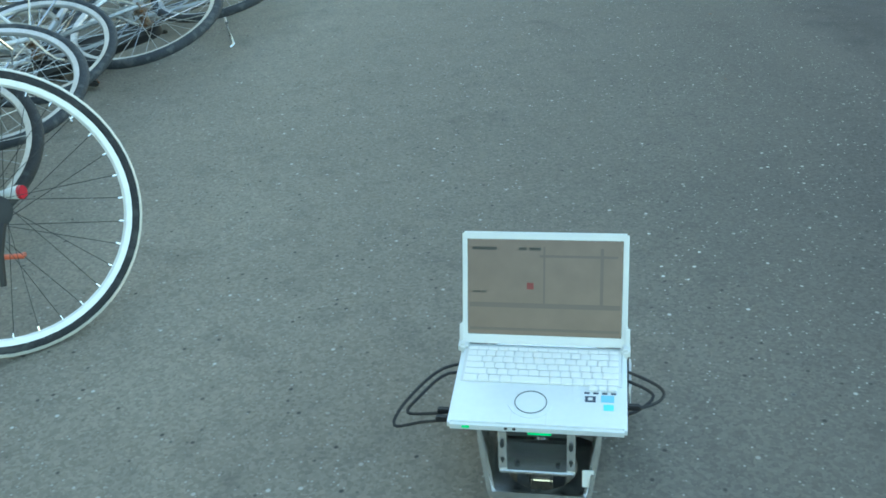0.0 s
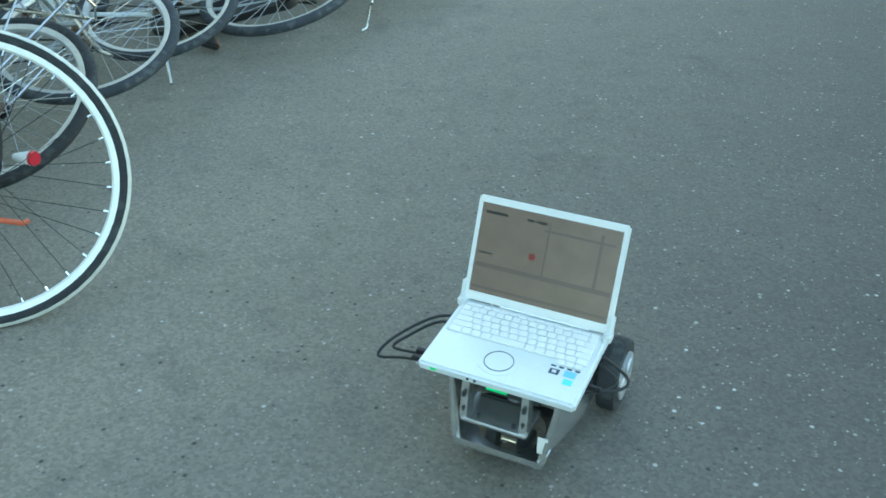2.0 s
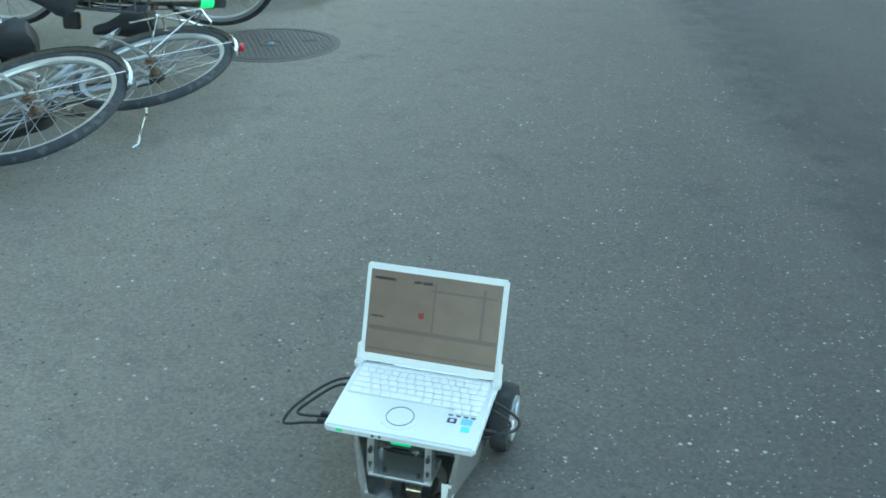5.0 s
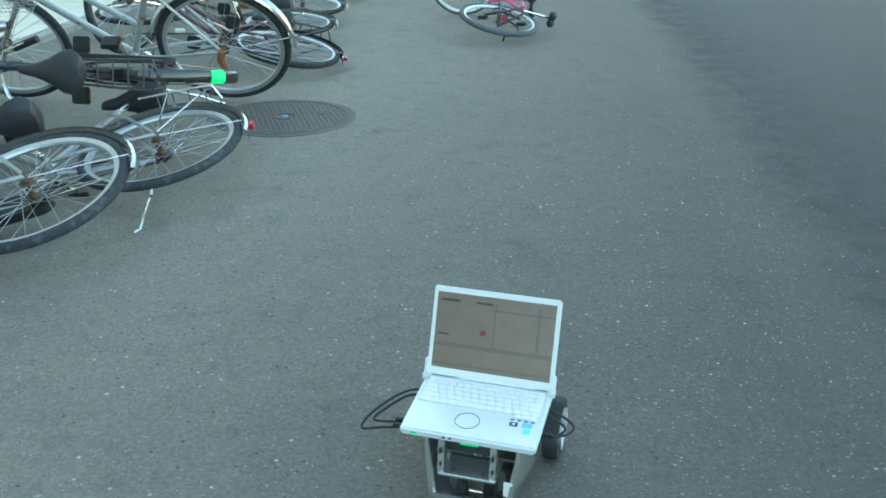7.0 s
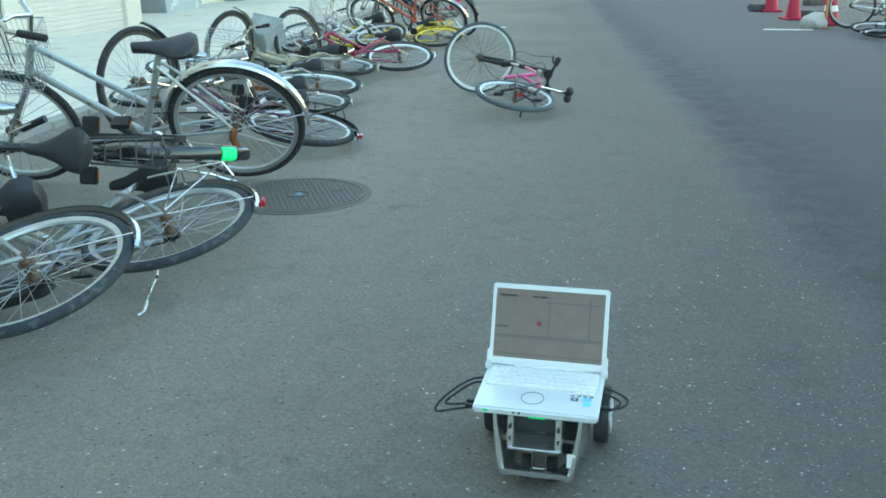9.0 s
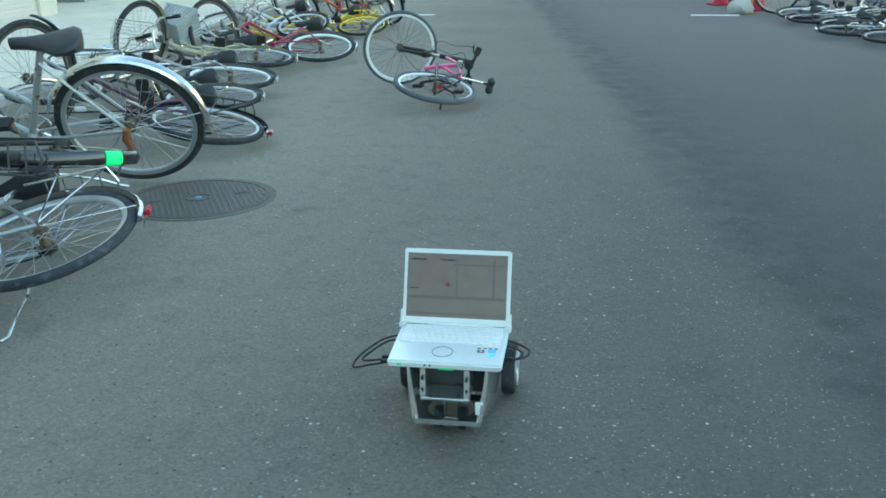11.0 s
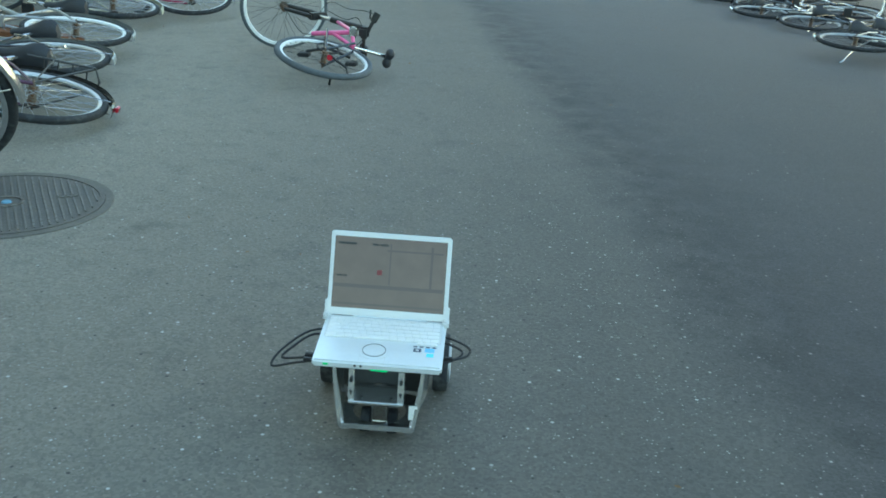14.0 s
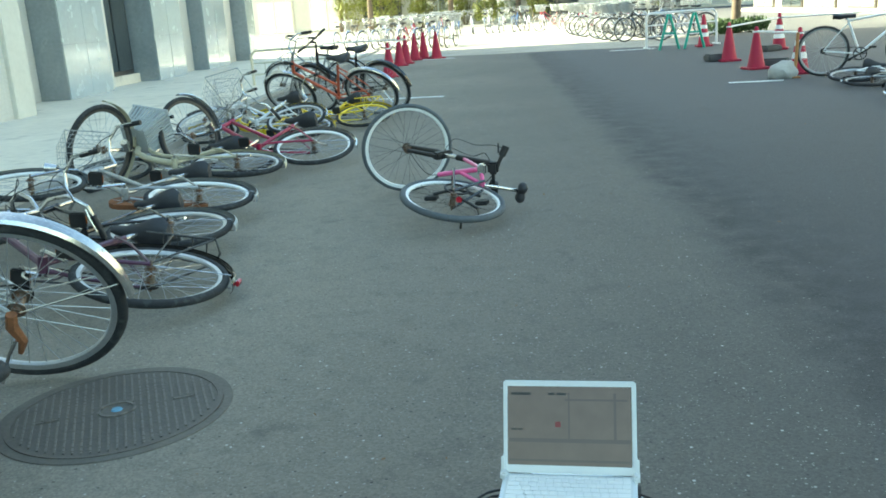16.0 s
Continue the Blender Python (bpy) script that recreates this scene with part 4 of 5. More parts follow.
    bicycle("orange step-through bicycle standing", (-1.62, 8.85), 170, 34, ORANGEPAINT, "step", RUBBER, ALU, fender=CHROME, crank=70, size=1.1, group="leaning bicycles")
    bicycle("black bicycle standing with a black saddle", (-1.52, 9.2), 160, 24, BLACKPAINT, "diamond", RUBBER, ALU, bars="flat", fender=BLACKPAINT, crank=30, size=1.1, group="leaning bicycles")
    bicycle("dark bicycle standing beside a barrier with raised handlebar", (-2.45, 10.3), 166, -6, GREYPAINT, "step", RUBBER, ALU, fender=CHROME, crank=140, group="leaning bicycles")
    # pile on the far side of the road
    bicycle("white sport bicycle standing by the cones", (4.17, 11.3), 351, 2, WHITEPAINT, "diamond", RUBBER, GREYPAINT, bars="flat", stand=False, crank=30, drop=0.09, size=1.04, group="bicycles across the road")
    side = ((4.38, 10.15, 352, 82, WHITEPAINT, "step", "white"), (4.45, 9.55, 8, 86, GREYPAINT, "step", "dull grey"), (4.75, 8.75, 350, 85, BLACKPAINT, "step", "black"),
            (4.6, 8.0, 14, 86, SILVERPAINT, "loop", "silver"), (4.95, 7.2, 356, 85, BLACKPAINT, "step", "black"), (5.3, 11.0, 340, 70, BLUEPAINT, "step", "blue"), (5.4, 6.3, 5, 85, GREYPAINT, "step", "grey"), (4.84, 5.35, 2, 86, SILVERPAINT, "step", "pale silver"))
    for x, y, h, ln, paint, shp, word in side:
        bicycle(f"{word} city bicycle lying in a pile across the road", (x, y), h, ln, paint, shp, RUBBER, ALU if paint is WHITEPAINT else GREYPAINT, DARKSPOKE, fender=CHROME if paint is not BLACKPAINT else BLACKPAINT, basket=DARKWIRE, lift=0.05 if y > 5.5 else 0.13, crank=(x * 97) % 360, group="bicycles across the road")


bikes_near()


def folding_bicycle():
    """A folding bicycle lying half folded: the front wheel stands, the rear one lies beside it."""
    t = thing("folding_bicycle", "pink folding bicycle fallen in the road, front wheel upright", "bicycle")

    def plane(c, az, el):
        n = Vector((math.cos(radians(el)) * math.cos(radians(az)), math.cos(radians(el)) * math.sin(radians(az)), math.sin(radians(el))))
        return Matrix.Translation(c) @ n.to_track_quat("Y", "Z").to_matrix().to_4x4(), n
    h1, h2 = Vector((0.13, 3.78, 0.33)), Vector((0.655, 2.795, 0.150))
    m1, n1 = plane(h1, 292, -10)
    m2, n2 = plane(h2, 329, 76)
    wheel(t, "front_wheel", m1, PALETYRE, WHITERIM, DARKSPOKE, None, 0.017, 0.012)
    wheel(t, "rear_wheel", m2, PALETYRE, WHITERIM, DARKSPOKE, None, 0.021, 0.010)
    bar = Vector((0.88, 3.19, 0.29))
    ax = (bar - h1).normalized()
    crown = h1 + ax * 0.40
    bm = bmesh.new()
    for s in (-1, 1):
        sweep(bm, [h1 + n1 * 0.055 * s, h1 + n1 * 0.055 * s + ax * 0.36, crown + n1 * 0.03 * s], [0.013, 0.019, 0.019], 8)
    box(bm, (0, 0, 0), (0.06, 0.15, 0.05), Matrix.Translation(crown) @ ax.to_track_quat("X", "Z").to_matrix().to_4x4(), bevel=0.01)
    part("suspension_fork", bm, BLACK, t, "black telescopic fork")
    bm = bmesh.new()
    tube(bm, crown, crown + ax * 0.16, 0.016, 10)
    part("steerer", bm, CHROME, t)
    bm = bmesh.new()
    tube(bm, crown + ax * 0.16, bar, 0.021, 10)
    st = part("stem", bm, BLACK, t)
    up = Vector((0.05, 0.02, 0.10))
    bm = bmesh.new()
    sweep(bm, [bar + up, bar + up * 0.3, bar - up * 0.6, bar + Vector((-0.04, 0.04, -0.20))], 0.0125, 8)
    hb = part("handlebar", bm, BLACK, t)
    for p, q in ((bar + up * 0.55, bar + up * 1.15), (bar + Vector((-0.03, 0.02, -0.12)), bar + Vector((-0.04, 0.045, -0.22)))):
        bm = bmesh.new()
        tube(bm, p, q, 0.024, 10)
        part("grip", bm, BLACK, hb)
        bm = bmesh.new()
        tube(bm, p + Vector((-0.02, 0, 0.02)), q + Vector((-0.05, 0, 0.02)), 0.006, 6)
        part("brake_lever", bm, BLACK, hb)
    bm = bmesh.new()
    sweep(bm, smooth_line([bar + up, bar + Vector((-0.04, 0.06, 0.12)), bar + Vector((-0.16, 0.10, 0.12)), crown + Vector((0.08, 0.04, 0.10)), crown]), 0.0025, 5)
    sweep(bm, smooth_line([bar - up * 0.5, bar + Vector((-0.08, 0.03, 0.07)), bar + Vector((-0.18, 0.08, 0.05)), crown + Vector((0.06, 0.0, 0.05))]), 0.0025, 5)
    part("brake_cable", bm, CABLE, t)
    bm = bmesh.new()
    box(bm, bar + Vector((-0.03, 0.0, -0.02)), (0.07, 0.06, 0.08), bevel=0.015)
    part("shifter", bm, BLACK, hb)
    bm = bmesh.new()
    sweep(bm, smooth_line([bar + Vector((-0.02, 0, -0.05)), bar + Vector((-0.12, -0.02, -0.12)), crown + Vector((0.10, -0.06, -0.10)), crown + Vector((-0.10, -0.06, -0.12)), h1 + n1 * -0.06]), 0.003, 5)
    part("brake_hose", bm, CABLE, t)
    # folded main frame: two pink arms hinged side by side
    A, B, D = Vector((0.50, 3.12, 0.25)), Vector((0.80, 3.05, 0.29)), Vector((0.82, 2.97, 0.20))
    bm = bmesh.new()
    tube(bm, crown + ax * 0.22, B, 0.013, 10)
    tube(bm, A, B, 0.016, 10)
    part("front_frame", bm, PINKPAINT, t)
    bm = bmesh.new()
    tube(bm, B + Vector((0.0, -0.02, -0.03)), D, 0.014, 10)
    tube(bm, A.lerp(B, 0.5), D, 0.013, 10)
    part("rear_frame", bm, PINKPAINT, t)
    bm = bmesh.new()
    for s in (-1, 1):
        tube(bm, D + n2 * 0.03 * s, h2 + n2 * 0.06 * s, 0.009, 8)
        tube(bm, A.lerp(B, 0.35) + n2 * 0.03 * s, h2 + n2 * 0.06 * s, 0.008, 8)
    part("rear_stay", bm, BLACKPAINT, t, "black rear stays")
    bm = bmesh.new()
    box(bm, B, (0.05, 0.06, 0.07), bevel=0.01)
    part("hinge", bm, CHROME, t)
    sd = Vector((1.03, 3.16, 0.11))
    bm = bmesh.new()
    tube(bm, D, sd + Vector((-0.02, 0.01, 0.01)), 0.012, 10)
    part("seat_post", bm, CHROME, t)
    bm = bmesh.new()
    bmesh.ops.create_icosphere(bm, subdivisions=3, radius=1)
    for v in bm.verts:
        w = 1.0 - 0.45 * max(0.0, 1.0 - abs(v.co.z) * 1.6)
        v.co = Vector((v.co.x * 0.040 * w, v.co.y * 0.050 * w, v.co.z * 0.072))
    bmesh.ops.transform(bm, matrix=Matrix.Translation(sd) @ pose(0, 0, 0, 18, 12, 35), verts=bm.verts)
    part("saddle", bm, SADDLE, t)
    # cranks and one pedal under the lying wheel
    bbp = h2 + Vector((0.0, 0.13, 0.04))
    bm = bmesh.new()
    ring(bm, 0.08, [(-0.012, -0.004), (0, -0.004), (0, 0.004), (-0.012, 0.004)], 30, m=plane(bbp, 329, 72)[0])
    tube(bm, bbp, bbp + Vector((-0.14, -0.05, -0.02)), 0.010, 6)
    tube(bm, bbp, bbp + Vector((0.14, 0.05, -0.06)), 0.010, 6)
    cr = part("crank", bm, BLACK, t)
    for q in (Vector((-0.15, -0.06, -0.04)), Vector((0.15, 0.05, -0.10))):
        bm = bmesh.new()
        box(bm, bbp + q, (0.08, 0.08, 0.025), bevel=0.006)
        part("pedal", bm, BLACK, cr)
    bm = bmesh.new()
    sweep(bm, [h2 + Vector((0.05, -0.06, 0.03)), (0.84, 2.63, 0.125), (0.85, 2.61, 0.08), (0.74, 2.60, 0.055), (0.73, 2.62, 0.012)], 0.009, 7)
    part("kickstand", bm, BLACK, t)
    bm = bmesh.new()
    box(bm, h2 + Vector((0.06, -0.10, 0.02)), (0.035, 0.02, 0.035), bevel=0.006)
    part("tail_reflector", bm, REDLENS, t)


folding_bicycle()


def bikes_far():
    rng = random.Random(4)
    paints = [("white", WHITEPAINT), ("silver", SILVERPAINT), ("black", BLACKPAINT), ("blue", BLUEPAINT), ("crimson", REDPAINT)]
    protos = []
    for i, (word, p) in enumerate(paints):
        protos.append(bicycle(f"{word} city bicycle parked in a row", (-9.0 + i * 0.62, 36.0), 100, 4, p, "step", RUBBER, ALU, fender=CHROME, basket=WIRE if i % 2 else BASKETGREY, crank=70 * i, group="parked bicycles"))
    spots = [(-7.6 + 0.62 * i, 38.5 + rng.uniform(-0.3, 0.3), 95 + rng.uniform(-14, 14)) for i in range(9)]
    spots += [(-1.6 + 0.5 * i, 36.5 - 0.75 * i, 150 + rng.uniform(-15, 15)) for i in range(4)]
    spots += [(0.3 + 0.26 * i, 31.0 - 1.05 * i, 165 + rng.uniform(-18, 18)) for i in range(8)]
    spots += [(1.2 + 0.3 * i, 31.5 - 1.0 * i, 170 + rng.uniform(-18, 18)) for i in range(8)]
    spots += [(-4.4 - 0.55 * i, 26.8 + 0.3 * i, 75 + rng.uniform(-15, 15)) for i in range(9)]
    for x, y, h in spots:
        ln = rng.uniform(-7, 9)
        M = Matrix.Translation((x, y, R_WHEEL * math.cos(radians(ln)))) @ pose(0, 0, 0, 0, 0, h) @ pose(0, 0, 0, -ln, 0, 0) @ Matrix.Translation((0, 0, -R_WHEEL))
        copy_thing(rng.choice(protos), M)


bikes_far()


# ---- cones, barriers ----
def cone(x, y, h=0.68, bands=False, yaw=0.0):
    t = thing("traffic_cone", "red plastic traffic cone with white reflective bands" if bands else "plain red plastic traffic cone on a square foot", "traffic cone", "cones", pose(x, y, 0, 0, 0, yaw))
    bm = bmesh.new()
    box(bm, (0, 0, 0.018), (0.37, 0.37, 0.035), bevel=0.012)
    part("foot", bm, CONE, t)
    bm = bmesh.new()
    prof = [(0.145, 0.03), (0.135, 0.05), (0.028, h - 0.02), (0.02, h)]
    n = 24
    rows = [[bm.verts.new((r * math.cos(2 * math.pi * j / n), r * math.sin(2 * math.pi * j / n), z)) for j in range(n)] for r, z in prof]
    for A, B in zip(rows, rows[1:]):
        for j in range(n):
            bm.faces.new((A[j], A[(j + 1) % n], B[(j + 1) % n], B[j]))
    bm.faces.new(rows[-1])
    bm.faces.new(rows[0][::-1])
    part("body", bm, CONE, t)
    if bands:
        for z0, z1 in ((0.22, 0.31), (0.40, 0.48)):
            bm = bmesh.new()
            f = lambda z: 0.135 + (0.028 - 0.135) * (z - 0.05) / (h - 0.07) + 0.003
            tube(bm, (0, 0, z0), (0, 0, z1), f(z0), 24, f(z1))
            part("band", bm, CONEWHITE, t)
    return t


for x, y in ((-3.22, 15.54), (-3.92, 19.03), (-3.95, 19.75), (-4.04, 21.04), (-3.94, 21.6), (-3.52, 21.24)):
    cone(x, y, yaw=x * 40)
cone(3.21, 15.05, yaw=8)
cone(3.47, 13.07, 0.66, yaw=20)
cone(4.36, 17.53, 0.72, True, yaw=-10)
cone(3.03, 19.98, 0.72, True, yaw=5)
cone(3.95, 11.9, 0.66, True, yaw=12)


def cone_bar(a, b):
    bm = bmesh.new()
    tube(bm, a, b, 0.017, 10)
    for p in (a, b):
        ring(bm, 0.045, [(-0.01, -0.012), (0.01, -0.012), (0.01, 0.012), (-0.01, 0.012)], 14, m=Matrix.Translation(p) @ pose(0, 0, 0, 90, 0, 0))
    single("cone_bar", bm, CONEWHITE, "white plastic bar hung between two cones", "barrier bar", group="cone bars")


cone_bar((3.21, 15.05, 0.60), (4.36, 17.53, 0.62))
cone_bar((4.36, 17.53, 0.62), (6.4, 17.9, 0.62))
cone_bar((3.47, 13.07, 0.58), (3.95, 11.9, 0.58))
cone_bar((-3.22, 15.54, 0.56), (-3.92, 19.03, 0.58))
cone_bar((-3.95, 19.75, 0.58), (-6.2, 20.3, 0.58))
for x, y, yaw, s in ((3.02, 15.2, 20, 1.35), (3.80, 13.4, -15, 1.35), (4.15, 17.1, 30, 1.2), (-3.6, 21.3, 10, 0.8)):
    bm = bmesh.new()
    box(bm, (0, 0, 0.05 * s), (0.32 * s, 0.22 * s, 0.10 * s), bevel=0.03)
    single("weight_block", bm, BLOCK, "dark rubber weight lying beside a cone", "weight", m=pose(x, y, 0, 0, 0, yaw), group="weights")
bm = bmesh.new()
bmesh.ops.create_icosphere(bm, subdivisions=3, radius=1)
for v in bm.verts:
    k = 1 + 0.22 * noise.noise(v.co * 1.7)
    v.co = Vector((v.co.x * 0.21 * k, v.co.y * 0.17 * k, max(v.co.z, -0.55) * 0.16 * k + 0.086))
single("sandbag", bm, SANDBAG, "crumpled white sandbag on the asphalt", "sandbag", m=pose(3.66, 11.30, 0, 0, 0, 25))
bm = bmesh.new()
tube(bm, (0, 0, 0), (0, 0, 0.62), 0.022, 10)
box(bm, (0, 0, 0.012), (0.14, 0.14, 0.024), bevel=0.004)
single("wooden_post", bm, POSTWOOD, "short weathered post with a square foot", "post", m=pose(3.80, 11.25, 0, 0, 3, 0))


def tube_barrier(x0, y0, x1, y1, h, paint, label):
    t = thing("barrier", label, "barrier", "barriers")
    a, b = Vector((x0, y0, 0)), Vector((x1, y1, 0))
    u = (b - a).normalized()
    nrm = Vector((-u.y, u.x, 0))
    bm = bmesh.new()
    up = Vector((0, 0, 1))
    sweep(bm, [a, a + up * (h - 0.08), a + up * h + u * 0.08, b + up * h - u * 0.08, b + up * (h - 0.08), b], 0.028, 8)
    part("frame_tube", bm, paint, t)
    for z in (h * 0.35, h * 0.66):
        bm = bmesh.new()
        tube(bm, a + up * z, b + up * z, 0.014, 8)
        part("rail", bm, paint, t)
    n = max(2, int((b - a).length / 0.22))
    bm = bmesh.new()
    for i in range(1, n):
        tube(bm, a.lerp(b, i / n) + up * h * 0.35, a.lerp(b, i / n) + up * h * 0.66, 0.008, 6)
    part("bars", bm, paint, t)
    for p in (a, b):
        bm = bmesh.new()
        tube(bm, p - nrm * 0.2 + up * 0.02, p + nrm * 0.2 + up * 0.02, 0.02, 8)
        part("foot", bm, paint, t)


tube_barrier(-5.75, 14.7, -4.35, 15.2, 0.70, BARRIERCREAM, "cream tubular steel barrier standing on the apron")
tube_barrier(1.75, 20.1, 3.35, 20.7, 0.80, CONEWHITE, "white tubular barrier beside the parked bicycles")


def a_frame(x, y, yaw):
    t = thing("a_frame_stand", "green steel A-frame barricade leg", "barricade", "barricade legs", pose(x, y, 0, 0, 0, yaw))
    for s in (-1, 1):
        bm = bmesh.new()
        tube(bm, (s * 0.22, 0, 0.0), (s * 0.02, 0, 0.78), 0.03, 8)
        part("leg", bm, GREENPAINT, t)
    bm = bmesh.new()
    tube(bm, (-0.13, 0, 0.36), (0.13, 0, 0.36), 0.022, 8)
    part("brace", bm, GREENPAINT, t)


a_frame(2.25, 19.45, 10)
a_frame(2.8, 19.5, 10)


# ---- far end: trees, hedge, buildings ----
def leaf_cloud(bm, centre, radius, n, rng, size):
    for _ in range(n):
        d = Vector((rng.gauss(0, 1), rng.gauss(0, 1), rng.gauss(0, 0.8)))
        d = d.normalized() * radius * rng.uniform(0.35, 1.0)
        c = centre + d
        q = Euler((rng.uniform(0, 6.3), rng.uniform(0, 6.3), rng.uniform(0, 6.3))).to_matrix()
        s = size * rng.uniform(0.6, 1.4)
        vs = [bm.verts.new(c + q @ Vector(p)) for p in ((-s, 0, 0), (0, -s * 0.45, 0.02), (s, 0, 0), (0, s * 0.45, 0.02))]
        bm.faces.new(vs)


def tree(x, y, h, spread, seed):
    rng = random.Random(seed)
    t = thing("tree", "sunlit leafy tree at the end of the road", "tree", "trees", pose(x, y, 0))
    bm = bmesh.new()
    sweep(bm, [(0, 0, -0.1), (0.05, 0.02, h * 0.25), (-0.04, 0.06, h * 0.5), (0.05, 0, h * 0.8)], [0.2, 0.16, 0.12, 0.04], 9)
    tips = []
    for i in range(9):
        a = 2.4 * i
        z = h * (0.3 + 0.055 * i)
        tip = Vector((math.cos(a) * spread * rng.uniform(0.6, 1), math.sin(a) * spread * rng.uniform(0.6, 1), z + h * 0.18))
        sweep(bm, [(0, 0, z), (tip.x * 0.5, tip.y * 0.5, z + h * 0.06), tip], [0.07, 0.05, 0.02], 6)
        tips.append(tip)
    part("trunk", bm, BARK, t)
    bm = bmesh.new()
    for tip in tips + [Vector((0, 0, h * 0.92))]:
        for _ in range(4):
            leaf_cloud(bm, tip + Vector((rng.uniform(-1, 1), rng.uniform(-1, 1), rng.uniform(-0.7, 0.9))) * spread * 0.3, spread * 0.32, 110, rng, 0.12)
    part("crown", bm, LEAF, t, smooth=False)


for i, (x, y, h, s) in enumerate(((-13.5, 46, 6.5, 2.6), (-9.5, 49, 7.0, 2.8), (-17, 52, 7, 2.8), (-6.0, 52, 6.5, 2.4), (1.5, 54, 7, 2.6), (-11, 58, 8, 3.2))):
    tree(x * 1.1, y + 8, h, s, 20 + i)


def shrub(x, y, h, w, seed):
    rng = random.Random(seed)
    t = thing("shrub", "bushy yellow-green shrub in sunlight", "shrub", "shrubs", pose(x, y, 0))
    bm = bmesh.new()
    for i in range(6):
        a = i * 1.05
        sweep(bm, [(0.1 * math.cos(a), 0.1 * math.sin(a), -0.05), (0.3 * w * math.cos(a), 0.3 * w * math.sin(a), h * 0.4), (0.5 * w * math.cos(a), 0.5 * w * math.sin(a), h * 0.75)], [0.03, 0.02, 0.008], 5)
    part("branching_stem", bm, BARK, t)
    bm = bmesh.new()
    for i in range(22):
        a = rng.uniform(0, 6.28)
        d = w * rng.uniform(0, 0.75)
        leaf_cloud(bm, Vector((d * math.cos(a), d * math.sin(a), h * rng.uniform(0.25, 0.95))), 0.42 * w * rng.uniform(0.5, 1), 60, rng, 0.085)
    part("foliage", bm, LEAF, t, smooth=False)


for i, (x, y, h, w) in enumerate(((-15.2, 47, 2.4, 1.5), (-12.8, 46, 2.8, 1.4), (-10.9, 46.5, 2.3, 1.3), (-8.6, 47, 2.6, 1.2), (-6.9, 45, 1.9, 1.0), (-4.6, 46.5, 2.4, 1.1), (1.6, 44, 1.8, 1.0))):
    shrub(x * 1.15, y + 12, h, w * 1.2, 50 + i)

bm = bmesh.new()
rng_h = random.Random(9)
for i in range(26):
    leaf_cloud(bm, Vector((3.55 + (i % 13) * 0.11, 25.2 + (i // 13) * 0.4, 0.22)), 0.22, 90, rng_h, 0.06)
hedge = single("hedge", bm, LEAFDARK, "low clipped green shrub bed at a tree's foot", "hedge", kind="stuff", smooth=False)
bm = bmesh.new()
sweep(bm, [(0, 0, 0), (0.02, 0, 1.5), (-0.03, 0.02, 3.2), (0, 0, 5)], [0.14, 0.12, 0.10, 0.05], 10)
t = thing("street_tree", "slim tree trunk rising from a low shrub bed", "tree", "trees", pose(4.2, 25.7, 0))
part("trunk", bm, BARK, t)
bm = bmesh.new()
for i in range(12):
    leaf_cloud(bm, Vector((rng_h.uniform(-1.2, 1.2), rng_h.uniform(-1.2, 1.2), rng_h.uniform(4.2, 6.2))), 0.7, 130, rng_h, 0.09)
part("crown", bm, LEAF, t, smooth=False)


def far_building(x, y, yaw, length, h, label, bays, coat_paint=None, dark_frames=False):
    b = thing("far_building", label, "building", "far buildings", pose(x, y, 0, 0, 0, yaw))
    bm = bmesh.new()
    box(bm, (length / 2, 3.3, h / 2), (length, 6, h))
    part("wall", bm, coat_paint or PALEWALL, b, smooth=False)
    bm = bmesh.new()
    box(bm, (length / 2, 3.2, h + 0.15), (length + 0.4, 6.6, 0.3))
    part("roof", bm, STONE, b, smooth=False)
    step = length / bays
    for i in range(bays):
        for k in range(int(h // 3.2)):
            bm = bmesh.new()
            box(bm, (step * (i + 0.5), 0.27, 1.25 + 3.2 * k), (step * 0.7, 0.1, 2.3 if k == 0 else 1.5), bevel=0.01)
            w = part("window", bm, DARKFRAME if dark_frames or i % 3 == 1 else WALLPAINT, b, smooth=False)
            bm = bmesh.new()
            for s in (-1, 1):
                box(bm, (step * (i + 0.5 + s * 0.17), 0.21, 1.25 + 3.2 * k), (step * 0.31, 0.02, 2.1 if k == 0 else 1.3))
            part("pane", bm, PANELGLASS if i % 3 != 1 else WINDOWGLASS, w, smooth=False)
    bm = bmesh.new()
    box(bm, (length / 2, -0.1, 0.06), (length, 0.8, 0.12))
    part("step", bm, CONCRETE, b, smooth=False)


far_building(6.7, 49, -77.0, 46, 8, "beige low building with wide glass doors across the road", 13, FARWALL, True)
far_building(-3.0, 66, -3, 22, 8, "pale low building at the far end of the road", 7)
far_building(-34, 62, -4, 36, 9, "pale building behind the far trees", 9)


# ---- small litter on the road ----
bm = bmesh.new()
rl = random.Random(12)
for _ in range(70):
    x, y = rl.uniform(-1.5, 4.0), rl.uniform(-5.5, 9)
    a, s = rl.uniform(0, 6.28), rl.uniform(0.005, 0.016)
    q = Euler((rl.uniform(-0.3, 0.3), rl.uniform(-0.3, 0.3), a)).to_matrix()
    c = Vector((x, y, 0.006))
    bm.faces.new([bm.verts.new(c + q @ Vector(p)) for p in ((-s, 0, 0), (0, -s * 0.4, 0.002), (s, 0, 0.004), (0, s * 0.5, 0.002))])
single("leaf_litter", bm, LEAFLITTER, "scattered dry leaf scraps on the asphalt", "litter", kind="stuff", smooth=False)


